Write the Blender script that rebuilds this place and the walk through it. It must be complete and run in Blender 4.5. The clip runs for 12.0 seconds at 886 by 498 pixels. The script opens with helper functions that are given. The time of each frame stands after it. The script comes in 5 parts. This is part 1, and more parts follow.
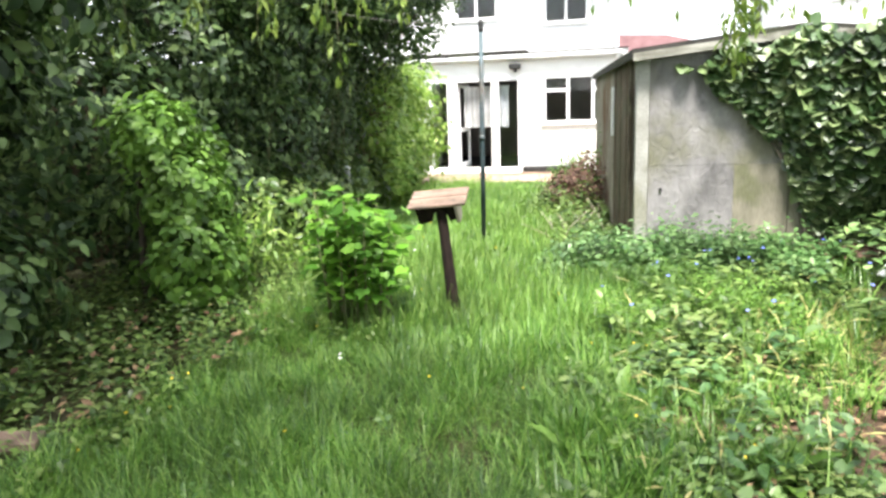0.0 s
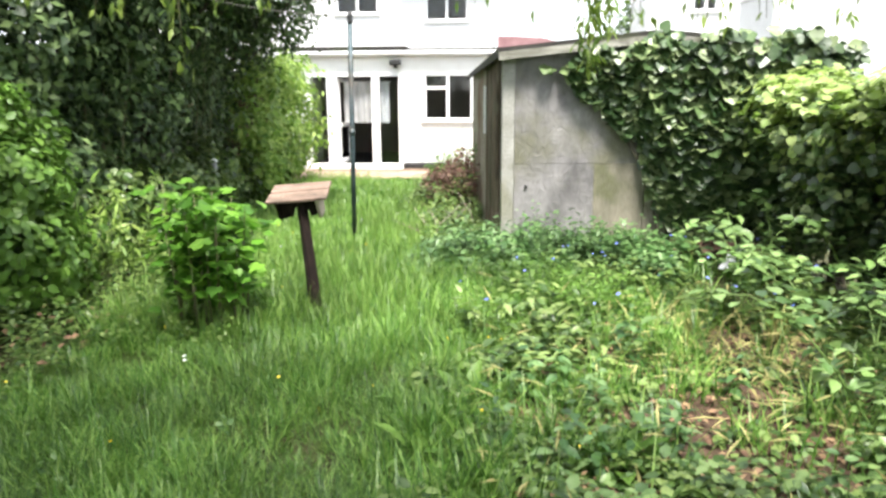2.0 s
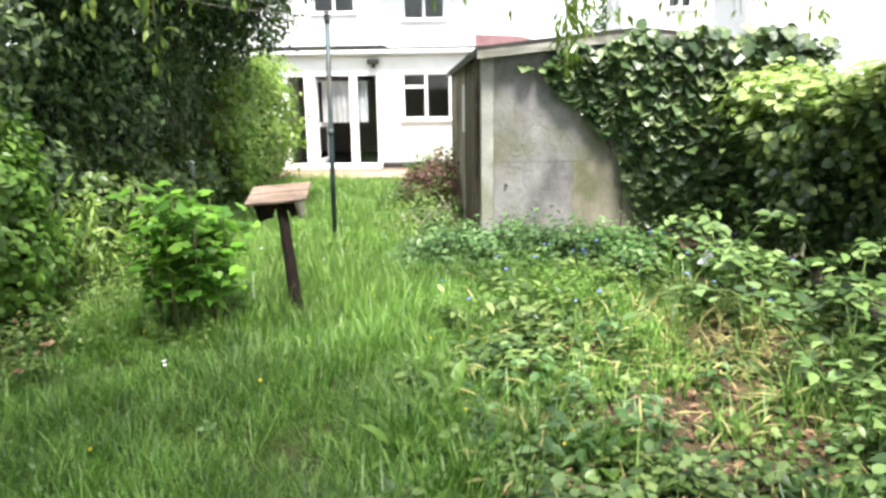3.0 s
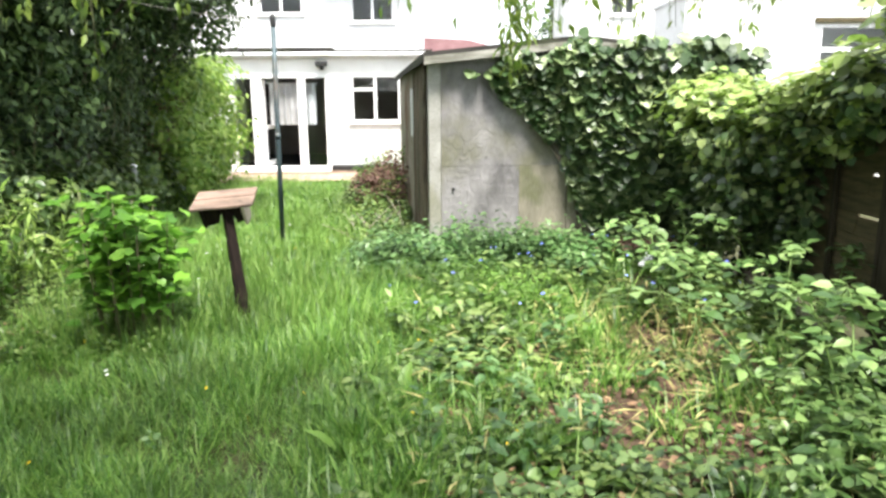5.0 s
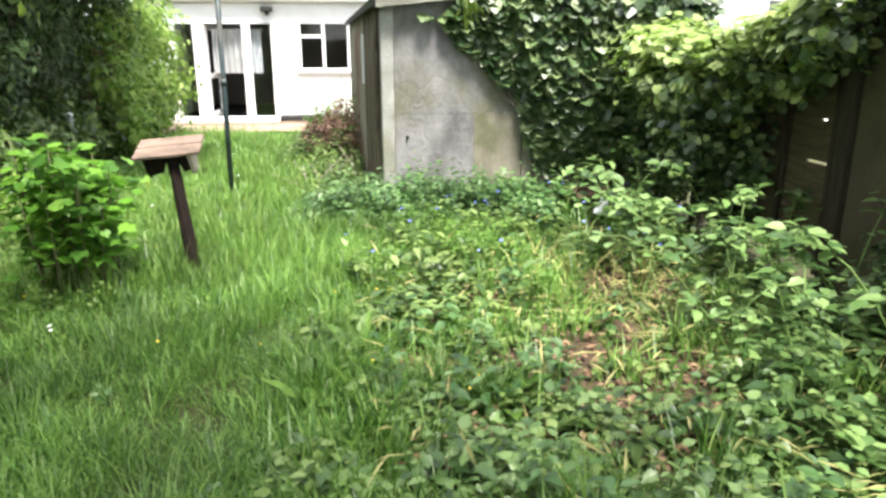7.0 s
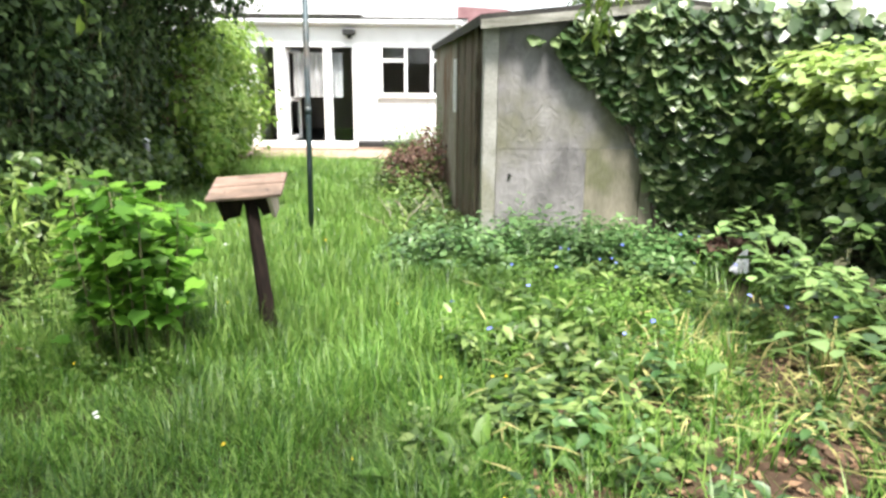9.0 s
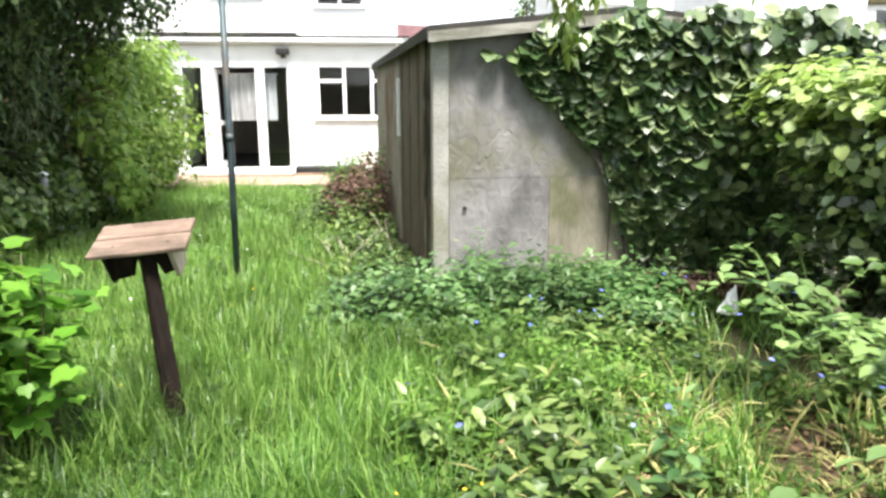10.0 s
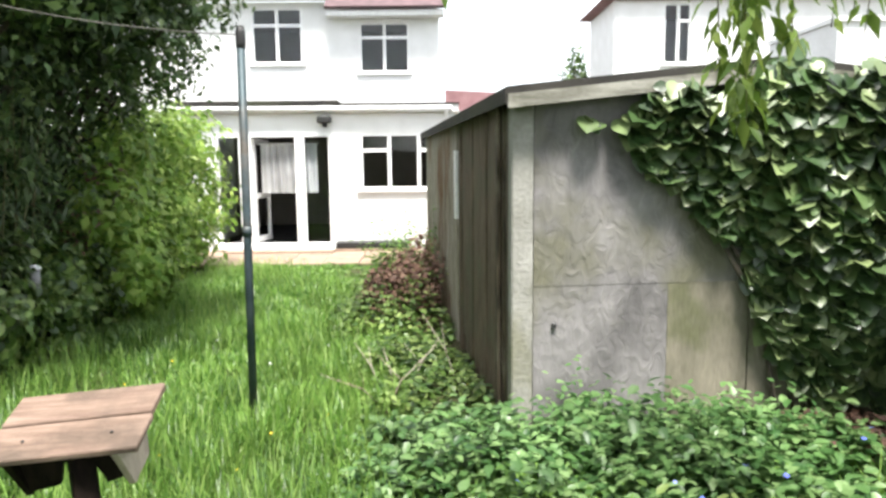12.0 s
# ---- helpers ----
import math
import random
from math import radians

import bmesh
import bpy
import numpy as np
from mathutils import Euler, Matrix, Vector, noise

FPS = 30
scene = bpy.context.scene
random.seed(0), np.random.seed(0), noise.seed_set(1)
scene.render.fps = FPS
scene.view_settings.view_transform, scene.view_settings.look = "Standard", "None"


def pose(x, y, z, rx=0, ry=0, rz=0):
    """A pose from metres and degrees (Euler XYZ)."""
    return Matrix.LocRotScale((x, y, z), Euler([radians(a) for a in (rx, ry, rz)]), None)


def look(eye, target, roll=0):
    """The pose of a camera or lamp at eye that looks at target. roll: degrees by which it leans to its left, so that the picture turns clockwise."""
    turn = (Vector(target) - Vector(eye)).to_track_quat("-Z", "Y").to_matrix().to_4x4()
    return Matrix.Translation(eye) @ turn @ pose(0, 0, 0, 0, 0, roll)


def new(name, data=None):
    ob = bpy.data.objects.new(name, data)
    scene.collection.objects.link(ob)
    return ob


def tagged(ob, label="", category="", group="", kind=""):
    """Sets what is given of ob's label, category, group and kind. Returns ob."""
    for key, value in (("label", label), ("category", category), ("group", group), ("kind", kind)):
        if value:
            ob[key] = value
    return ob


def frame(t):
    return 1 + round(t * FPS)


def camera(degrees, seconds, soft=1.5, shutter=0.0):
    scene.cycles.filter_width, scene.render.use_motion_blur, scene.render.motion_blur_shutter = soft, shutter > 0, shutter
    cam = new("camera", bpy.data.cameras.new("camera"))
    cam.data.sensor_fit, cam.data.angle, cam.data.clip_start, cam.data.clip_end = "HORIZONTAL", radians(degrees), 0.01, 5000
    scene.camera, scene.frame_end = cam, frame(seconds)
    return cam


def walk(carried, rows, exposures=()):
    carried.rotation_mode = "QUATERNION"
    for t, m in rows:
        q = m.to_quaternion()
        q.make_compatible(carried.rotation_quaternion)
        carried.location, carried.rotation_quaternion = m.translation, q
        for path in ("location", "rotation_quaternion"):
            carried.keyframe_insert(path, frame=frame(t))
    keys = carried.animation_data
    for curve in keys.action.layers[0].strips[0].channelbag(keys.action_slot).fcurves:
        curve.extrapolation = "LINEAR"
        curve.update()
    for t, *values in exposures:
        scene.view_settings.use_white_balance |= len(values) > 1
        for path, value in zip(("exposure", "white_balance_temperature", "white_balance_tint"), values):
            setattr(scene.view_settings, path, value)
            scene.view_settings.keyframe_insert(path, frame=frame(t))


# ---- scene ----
cam = camera(65.4, 12.0, soft=2.8)
PATH = [
    (0, (2.204, -0.073, 1.568), (1.72, 1.826, 1.169), -2.1),
    (0.5, (2.305, -0.049, 1.552), (1.842, 1.868, 1.219), -1.4),
    (1, (2.38, -0.026, 1.544), (1.978, 1.901, 1.193), -1.0),
    (1.5, (2.407, 0.001, 1.572), (2.09, 1.943, 1.216), -0.3),
    (2, (2.387, 0.027, 1.54), (2.218, 1.976, 1.126), -0.3),
    (2.5, (2.372, 0.031, 1.542), (2.193, 1.969, 1.084), -1.1),
    (3, (2.379, 0.031, 1.544), (2.267, 1.983, 1.126), -0.8),
    (3.2, (2.381, 0.04, 1.541), (2.302, 1.998, 1.141), -1.1),
    (4.8, (2.386, -0.012, 1.569), (2.408, 1.941, 1.137), -0.4),
    (5, (2.411, -0.02, 1.575), (2.439, 1.936, 1.16), -0.4),
    (5.5, (2.41, -0.013, 1.57), (2.446, 1.937, 1.128), -0.7),
    (6, (2.426, -0.001, 1.568), (2.574, 1.95, 1.152), -0.5),
    (6.5, (2.418, -0.003, 1.565), (2.668, 1.931, 1.12), -0.2),
    (7, (2.378, 0.034, 1.526), (2.543, 1.951, 0.979), -0.1),
    (7.5, (2.369, 0.116, 1.516), (2.573, 2.031, 0.976), -0.4),
    (7.7, (2.365, 0.165, 1.525), (2.528, 2.082, 0.978), -0.4),
    (9.3, (2.082, 1.148, 1.564), (2.036, 3.101, 1.135), -0.0),
    (9.5, (2.079, 1.32, 1.583), (2.037, 3.286, 1.216), -0.9),
    (10, (2.086, 1.689, 1.55), (2.225, 3.638, 1.121), -0.1),
    (10.5, (2.044, 2.046, 1.544), (2.406, 3.954, 1.067), 0.2),
    (11, (1.985, 2.403, 1.628), (2.439, 4.318, 1.269), -0.9),
    (11.5, (2.051, 2.731, 1.639), (2.221, 4.704, 1.359), -0.1),
    (12, (1.953, 3.037, 1.651), (1.977, 5.021, 1.401), -0.6),
]
EXPOSURES = [(0, 2.25), (0.8, 2.12), (2.5, 2.05), (6, 2.08), (10, 1.95), (12, 1.8)]
walk(cam, [(t, look(eye, target, roll)) for t, eye, target, roll in PATH], EXPOSURES)

# ---- light: bright overcast sky with a wide, weak sun ----
SUN_ELEV, SUN_AZ = radians(68), radians(165)
world = bpy.data.worlds.new("world")
scene.world = world
world.use_nodes = True
wn, wl = world.node_tree.nodes, world.node_tree.links
sky = wn.new("ShaderNodeTexSky")
sky.sky_type, sky.sun_disc = "NISHITA", False
sky.sun_elevation, sky.sun_rotation = SUN_ELEV, SUN_AZ
cloud = wn.new("ShaderNodeMixRGB")
cloud.inputs[0].default_value = 0.75
cloud.inputs[2].default_value = (7.0, 7.1, 7.2, 1)
wl.new(sky.outputs[0], cloud.inputs[1])
wl.new(cloud.outputs[0], wn["Background"].inputs[0])
wn["Background"].inputs[1].default_value = 0.095
sun = new("sun", bpy.data.lights.new("sun", "SUN"))
sun.data.energy, sun.data.angle, sun.data.color = 3.5, radians(15), (1.0, 0.965, 0.9)
sun_dir = Vector((math.sin(SUN_AZ) * math.cos(SUN_ELEV), math.cos(SUN_AZ) * math.cos(SUN_ELEV), math.sin(SUN_ELEV)))
sun.matrix_basis = look(sun_dir * 60, (0, 0, 0))

rng = np.random.default_rng(7)


# ---- materials ----
def node_mat(name):
    m = bpy.data.materials.new(name)
    m.use_nodes = True
    return m, m.node_tree.nodes, m.node_tree.links, m.node_tree.nodes["Principled BSDF"]


def surface(name, c1, c2, rough=0.8, scale=6.0, fine=60.0, bump=0.3, stretch=(1, 1, 1), metal=0.0, spec=0.3, stain=None, stain_scale=1.2, vary=0.0, swirl=0.0, deep=0.01):
    """Two-scale mottled surface with relief; stain adds a third colour in large soft patches."""
    m, n, l, b = node_mat(name)
    co = n.new("ShaderNodeTexCoord")
    mp = n.new("ShaderNodeMapping")
    mp.inputs["Scale"].default_value = stretch
    l.new(co.outputs["Object"], mp.inputs[0])
    big, small = n.new("ShaderNodeTexNoise"), n.new("ShaderNodeTexNoise")
    big.inputs["Scale"].default_value, big.inputs["Detail"].default_value = scale, 6
    small.inputs["Scale"].default_value, small.inputs["Detail"].default_value = fine, 4
    small.inputs["Distortion"].default_value = swirl
    for q in (big, small):
        l.new(mp.outputs[0], q.inputs["Vector"])
    ramp = n.new("ShaderNodeValToRGB")
    ramp.color_ramp.elements[0].position, ramp.color_ramp.elements[1].position = 0.32, 0.68
    ramp.color_ramp.elements[0].color, ramp.color_ramp.elements[1].color = (*c1, 1), (*c2, 1)
    l.new(big.outputs[0], ramp.inputs[0])
    col = ramp.outputs[0]
    if stain:
        st, sr, mx = n.new("ShaderNodeTexNoise"), n.new("ShaderNodeValToRGB"), n.new("ShaderNodeMixRGB")
        st.inputs["Scale"].default_value, st.inputs["Detail"].default_value = stain_scale, 5
        l.new(co.outputs["Object"], st.inputs["Vector"])
        sr.color_ramp.elements[0].position, sr.color_ramp.elements[1].position = 0.5, 0.68
        l.new(st.outputs[0], sr.inputs[0])
        l.new(sr.outputs[0], mx.inputs[0])
        l.new(col, mx.inputs[1])
        mx.inputs[2].default_value = (*stain, 1)
        col = mx.outputs[0]
    hsv, ma = n.new("ShaderNodeHueSaturation"), n.new("ShaderNodeMath")
    ma.operation = "MULTIPLY_ADD"
    ma.inputs[1].default_value, ma.inputs[2].default_value = 0.6, 0.7
    l.new(small.outputs[0], ma.inputs[0])
    val = ma.outputs[0]
    if vary:
        oi, mb = n.new("ShaderNodeObjectInfo"), n.new("ShaderNodeMath")
        mb.operation = "MULTIPLY_ADD"
        mb.inputs[1].default_value = vary
        l.new(oi.outputs["Random"], mb.inputs[0])
        l.new(val, mb.inputs[2])
        val = mb.outputs[0]
    l.new(val, hsv.inputs["Value"])
    l.new(col, hsv.inputs["Color"])
    l.new(hsv.outputs[0], b.inputs["Base Color"])
    b.inputs["Roughness"].default_value, b.inputs["Metallic"].default_value = rough, metal
    b.inputs["Specular IOR Level"].default_value = spec
    bp = n.new("ShaderNodeBump")
    bp.inputs["Strength"].default_value, bp.inputs["Distance"].default_value = bump, deep
    l.new(small.outputs[0], bp.inputs["Height"])
    l.new(bp.outputs[0], b.inputs["Normal"])
    return m


def leaf_mat(name, c1, c2, c3, trans=0.35, rough=0.45, spec=0.35):
    """Leaves: the colour differs from leaf to leaf, with clump-wide light and dark painted in; light passes through in
    part.
    """
    m, n, l, b = node_mat(name)
    ge, oi, ad, fr = n.new("ShaderNodeNewGeometry"), n.new("ShaderNodeObjectInfo"), n.new("ShaderNodeMath"), n.new("ShaderNodeMath")
    fr.operation = "FRACT"
    l.new(ge.outputs["Random Per Island"], ad.inputs[0])
    l.new(oi.outputs["Random"], ad.inputs[1])
    l.new(ad.outputs[0], fr.inputs[0])
    ramp = n.new("ShaderNodeValToRGB")
    e = ramp.color_ramp.elements
    e[0].color, e[1].color = (*c1, 1), (*c3, 1)
    e.new(0.5).color = (*c2, 1)
    l.new(fr.outputs[0], ramp.inputs[0])
    # broad noise on the value imitates lit clumps and shaded gaps
    co, no, ma, hsv = n.new("ShaderNodeTexCoord"), n.new("ShaderNodeTexNoise"), n.new("ShaderNodeMath"), n.new("ShaderNodeHueSaturation")
    no.inputs["Scale"].default_value = 1.6
    ma.operation = "MULTIPLY_ADD"
    ma.inputs[1].default_value, ma.inputs[2].default_value = 1.5, 0.25
    l.new(co.outputs["Object"], no.inputs["Vector"])
    l.new(no.outputs[0], ma.inputs[0])
    l.new(ma.outputs[0], hsv.inputs["Value"])
    l.new(ramp.outputs[0], hsv.inputs["Color"])
    l.new(hsv.outputs[0], b.inputs["Base Color"])
    b.inputs["Roughness"].default_value, b.inputs["Specular IOR Level"].default_value = rough, spec
    tr, mx = n.new("ShaderNodeBsdfTranslucent"), n.new("ShaderNodeMixShader")
    l.new(hsv.outputs[0], tr.inputs[0])
    mx.inputs[0].default_value = trans
    l.new(b.outputs[0], mx.inputs[1])
    l.new(tr.outputs[0], mx.inputs[2])
    l.new(mx.outputs[0], n["Material Output"].inputs[0])
    return m


def glass_mat(name):
    m, n, l, b = node_mat(name)
    b.inputs["Base Color"].default_value = (0.85, 0.9, 0.92, 1)
    b.inputs["Roughness"].default_value = 0.02
    b.inputs["Transmission Weight"].default_value = 1.0
    b.inputs["IOR"].default_value = 1.35
    return m


RENDER_W = surface("white_render", (0.74, 0.74, 0.73), (0.82, 0.82, 0.82), 0.9, 3, 90, 0.25)
UPVC = surface("white_upvc", (0.8, 0.8, 0.8), (0.83, 0.83, 0.83), 0.35, 4, 30, 0.02)
GLASS = glass_mat("window_glass")
TILE_R = surface("red_roof_tile", (0.2, 0.105, 0.11), (0.27, 0.155, 0.16), 0.85, 5, 50, 0.4, vary=0.15)
TILE_P = surface("brown_roof_tile", (0.08, 0.055, 0.06), (0.13, 0.085, 0.09), 0.85, 5, 50, 0.4, vary=0.15)
FELT = surface("roofing_felt", (0.022, 0.021, 0.02), (0.05, 0.046, 0.04), 0.95, 5, 120, 0.5, stain=(0.04, 0.045, 0.025))
CONCRETE = surface("grey_concrete", (0.12, 0.114, 0.115), (0.27, 0.257, 0.257), 0.92, 3.2, 14, 0.9, (1, 1, 0.6), stain=(0.15, 0.145, 0.105), stain_scale=1.8, swirl=1.3, deep=0.013)
CONC_LIGHT = surface("pale_concrete", (0.24, 0.235, 0.21), (0.38, 0.37, 0.345), 0.92, 4, 40, 0.5, stain=(0.2, 0.195, 0.14), stain_scale=3)
CONC_MOSS = surface("mossy_concrete", (0.16, 0.148, 0.112), (0.26, 0.235, 0.185), 0.92, 4, 30, 0.6, (1.6, 1.6, 0.5), stain=(0.11, 0.115, 0.06), stain_scale=2.5)
BOARD_OLD = surface("weathered_board", (0.2, 0.17, 0.13), (0.36, 0.33, 0.28), 0.9, 5, 40, 0.5, (6, 6, 0.7), vary=0.25, stain=(0.17, 0.1, 0.06))
BOARD_BROWN = surface("brown_door_board", (0.08, 0.06, 0.042), (0.19, 0.145, 0.105), 0.88, 5, 40, 0.7, (7, 7, 0.7), vary=0.2, stain=(0.12, 0.11, 0.075), stain_scale=3)
BOARD_DARK = surface("dark_door_board", (0.03, 0.025, 0.018), (0.15, 0.115, 0.08), 0.85, 6, 40, 0.8, (7, 7, 0.7), vary=0.2, stain=(0.17, 0.15, 0.11), stain_scale=4)
FASCIA = surface("grey_fascia_board", (0.14, 0.135, 0.11), (0.34, 0.33, 0.29), 0.9, 4, 40, 0.6, (0.9, 6, 6), stain=(0.1, 0.1, 0.07), stain_scale=5)
FENCE_POST = surface("dark_fence_post", (0.02, 0.017, 0.01), (0.045, 0.036, 0.022), 0.85, 5, 40, 0.5, (6, 6, 0.8))
FENCE = surface("brown_fence_wood", (0.05, 0.043, 0.022), (0.11, 0.088, 0.048), 0.85, 5, 40, 0.5, (6, 0.8, 6), vary=0.2)
# dark timber, deepened further: the shade on its front is in the colour
POST_M = surface("dark_shaded_post", (0.008, 0.006, 0.005), (0.02, 0.013, 0.01), 0.85, 6, 40, 0.4, (6, 6, 0.8), spec=0.12)
PLANK = surface("bare_pink_timber", (0.15, 0.1, 0.076), (0.29, 0.205, 0.16), 0.8, 5, 50, 0.5, (0.8, 9, 9), stain=(0.12, 0.088, 0.068), stain_scale=6)
GUSSET = surface("raw_pale_timber", (0.42, 0.34, 0.28), (0.55, 0.46, 0.38), 0.8, 5, 50, 0.3, (6, 6, 0.8))
POLE_M = surface("painted_blue_green_steel", (0.03, 0.048, 0.055), (0.075, 0.1, 0.112), 0.5, 8, 60, 0.15, metal=0.3, stain=(0.085, 0.07, 0.055), stain_scale=3)
BLACK_M = surface("black_plastic", (0.02, 0.02, 0.02), (0.035, 0.035, 0.035), 0.5, 8, 60, 0.1)
GREY_M = surface("grey_plastic", (0.2, 0.2, 0.2), (0.28, 0.28, 0.28), 0.5, 8, 60, 0.1)
LINE_M = surface("weathered_line", (0.1, 0.095, 0.085), (0.17, 0.16, 0.145), 0.7, 8, 60, 0.1)
PAVING = surface("sandstone_paving", (0.2, 0.145, 0.11), (0.31, 0.225, 0.17), 0.9, 4, 50, 0.4, vary=0.2)
SOIL = surface("soil_and_thatch", (0.03, 0.028, 0.012), (0.055, 0.06, 0.02), 0.95, 2.5, 40, 0.9, stain=(0.05, 0.045, 0.02), stain_scale=0.9)
EARTH = surface("bare_brown_earth", (0.045, 0.028, 0.018), (0.1, 0.062, 0.04), 0.95, 8, 50, 1.0)
BARK = surface("bark", (0.06, 0.05, 0.04), (0.13, 0.11, 0.085), 0.95, 6, 40, 0.9, (4, 4, 1))
TWIG = surface("green_brown_twig", (0.1, 0.11, 0.05), (0.16, 0.15, 0.08), 0.8, 6, 40, 0.3)
STEM = surface("green_stem", (0.08, 0.13, 0.03), (0.12, 0.2, 0.05), 0.6, 6, 40, 0.2)
# olive render with the shade of the foliage above put into its colour
OLIVE_W = surface("shaded_mossy_render", (0.036, 0.036, 0.017), (0.078, 0.074, 0.036), 0.95, 3, 40, 0.5, stain=(0.06, 0.05, 0.03))
# room surfaces: the dimness indoors is put into plaster and carpet colours
ROOM_M = surface("darkened_room_plaster", (0.25, 0.23, 0.2), (0.3, 0.28, 0.25), 0.9, 3, 30, 0.1)
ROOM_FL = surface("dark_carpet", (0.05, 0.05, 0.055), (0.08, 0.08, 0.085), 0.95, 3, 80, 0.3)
CURTAIN = leaf_mat("net_curtain", (0.75, 0.75, 0.76), (0.78, 0.78, 0.79), (0.8, 0.8, 0.8), 0.5, 0.8)
RAG = surface("white_cloth", (0.78, 0.78, 0.8), (0.85, 0.85, 0.87), 0.8, 10, 60, 0.2)

GRASS_P = leaf_mat("pale_grass_stalk", (0.13, 0.25, 0.045), (0.2, 0.34, 0.075), (0.3, 0.42, 0.12), 0.45, 0.5, 0.3)
GRASS = leaf_mat("grass", (0.03, 0.088, 0.013), (0.092, 0.21, 0.028), (0.28, 0.43, 0.1), 0.42, 0.38, 0.5)
HEDGE_D = leaf_mat("dark_hedge_leaf", (0.014, 0.031, 0.011), (0.054, 0.1, 0.033), (0.18, 0.26, 0.09), 0.28, 0.5, 0.3)
HEDGE_L = leaf_mat("light_hedge_leaf", (0.09, 0.18, 0.03), (0.21, 0.34, 0.06), (0.37, 0.48, 0.13), 0.45)
HEDGE_M = leaf_mat("drooping_hedge_leaf", (0.025, 0.052, 0.016), (0.058, 0.105, 0.03), (0.14, 0.2, 0.07), 0.3, 0.45, 0.45)
WILLOW = leaf_mat("drooping_tree_leaf", (0.07, 0.13, 0.02), (0.13, 0.2, 0.03), (0.22, 0.29, 0.06), 0.45)
IVY = leaf_mat("ivy_leaf", (0.02, 0.046, 0.014), (0.06, 0.11, 0.033), (0.23, 0.29, 0.125), 0.2, 0.4, 0.6)
# yellow-green ivy with the glow of the bright sky painted into its colour
IVY_LIT = leaf_mat("lit_ivy_leaf", (0.16, 0.26, 0.05), (0.28, 0.38, 0.1), (0.42, 0.5, 0.2), 0.45, 0.4, 0.5)
SHRUB = leaf_mat("currant_leaf", (0.06, 0.16, 0.02), (0.12, 0.28, 0.03), (0.21, 0.41, 0.055), 0.4)
NETTLE = leaf_mat("nettle_leaf", (0.036, 0.095, 0.026), (0.092, 0.185, 0.055), (0.2, 0.31, 0.12), 0.32, 0.4, 0.5)
WEED = leaf_mat("weed_leaf", (0.034, 0.075, 0.018), (0.1, 0.175, 0.036), (0.24, 0.32, 0.1), 0.34, 0.4, 0.5)
DOCK = leaf_mat("dock_leaf", (0.06, 0.13, 0.02), (0.1, 0.2, 0.03), (0.16, 0.28, 0.05), 0.35)
BRAMBLE = leaf_mat("bramble_leaf", (0.042, 0.092, 0.026), (0.112, 0.2, 0.054), (0.24, 0.35, 0.12), 0.32, 0.38, 0.5)
STRAW = leaf_mat("dry_straw", (0.2, 0.21, 0.07), (0.34, 0.31, 0.12), (0.46, 0.42, 0.18), 0.3, 0.8)
LITTER = leaf_mat("fallen_leaf", (0.09, 0.048, 0.03), (0.19, 0.11, 0.065), (0.34, 0.23, 0.13), 0.1, 0.8)
RUSSET = leaf_mat("russet_leaf", (0.06, 0.035, 0.024), (0.11, 0.062, 0.045), (0.17, 0.1, 0.07), 0.3, 0.7)
BLUE_FL = leaf_mat("blue_petal", (0.1, 0.14, 0.6), (0.16, 0.2, 0.7), (0.3, 0.35, 0.8), 0.3)
YELLOW_FL = leaf_mat("yellow_petal", (0.7, 0.5, 0.02), (0.75, 0.55, 0.03), (0.8, 0.62, 0.05), 0.3)
WHITE_FL = leaf_mat("white_petal", (0.7, 0.72, 0.7), (0.76, 0.78, 0.74), (0.8, 0.8, 0.8), 0.3)


# ---- mesh helpers ----
def box(bm, x0, x1, y0, y1, z0, z1, m=None, bev=0.0):
    r = bmesh.ops.create_cube(bm, size=1.0)
    t = Matrix.Translation(((x0 + x1) / 2, (y0 + y1) / 2, (z0 + z1) / 2)) @ Matrix.Diagonal((x1 - x0, y1 - y0, z1 - z0, 1))
    bmesh.ops.transform(bm, matrix=t, verts=r["verts"])
    vs = r["verts"]
    if bev:
        es = list({e for v in vs for e in v.link_edges})
        q = bmesh.ops.bevel(bm, geom=es, offset=bev, segments=1, affect="EDGES")
        vs = q["verts"]
    if m is not None:
        bmesh.ops.transform(bm, matrix=m, verts=vs)
    return bm


def boxes(*rows, m=None, bev=0.0):
    bm = bmesh.new()
    for r in rows:
        b2 = bmesh.new()
        box(b2, *r, m=m, bev=bev)
        me = bpy.data.meshes.new("tmp")
        b2.to_mesh(me)
        bm.from_mesh(me)
        bpy.data.meshes.remove(me)
        b2.free()
    return bm


def tube(bm, pts, radii, sides=6):
    rings = []
    pts = [Vector(p) for p in pts]
    for i, p in enumerate(pts):
        d = (pts[min(i + 1, len(pts) - 1)] - pts[max(i - 1, 0)]).normalized()
        a = d.cross(Vector((0, 0, 1)) if abs(d.z) < 0.95 else Vector((1, 0, 0))).normalized()
        b = d.cross(a)
        r = radii[i] if isinstance(radii, (list, tuple)) else radii
        rings.append([bm.verts.new(p + (a * math.cos(k * 2 * math.pi / sides) + b * math.sin(k * 2 * math.pi / sides)) * r) for k in range(sides)])
    for r0, r1 in zip(rings, rings[1:]):
        for k in range(sides):
            bm.faces.new((r0[k], r0[(k + 1) % sides], r1[(k + 1) % sides], r1[k])).smooth = True
    bm.faces.new(rings[0][::-1])
    bm.faces.new(rings[-1])
    return bm


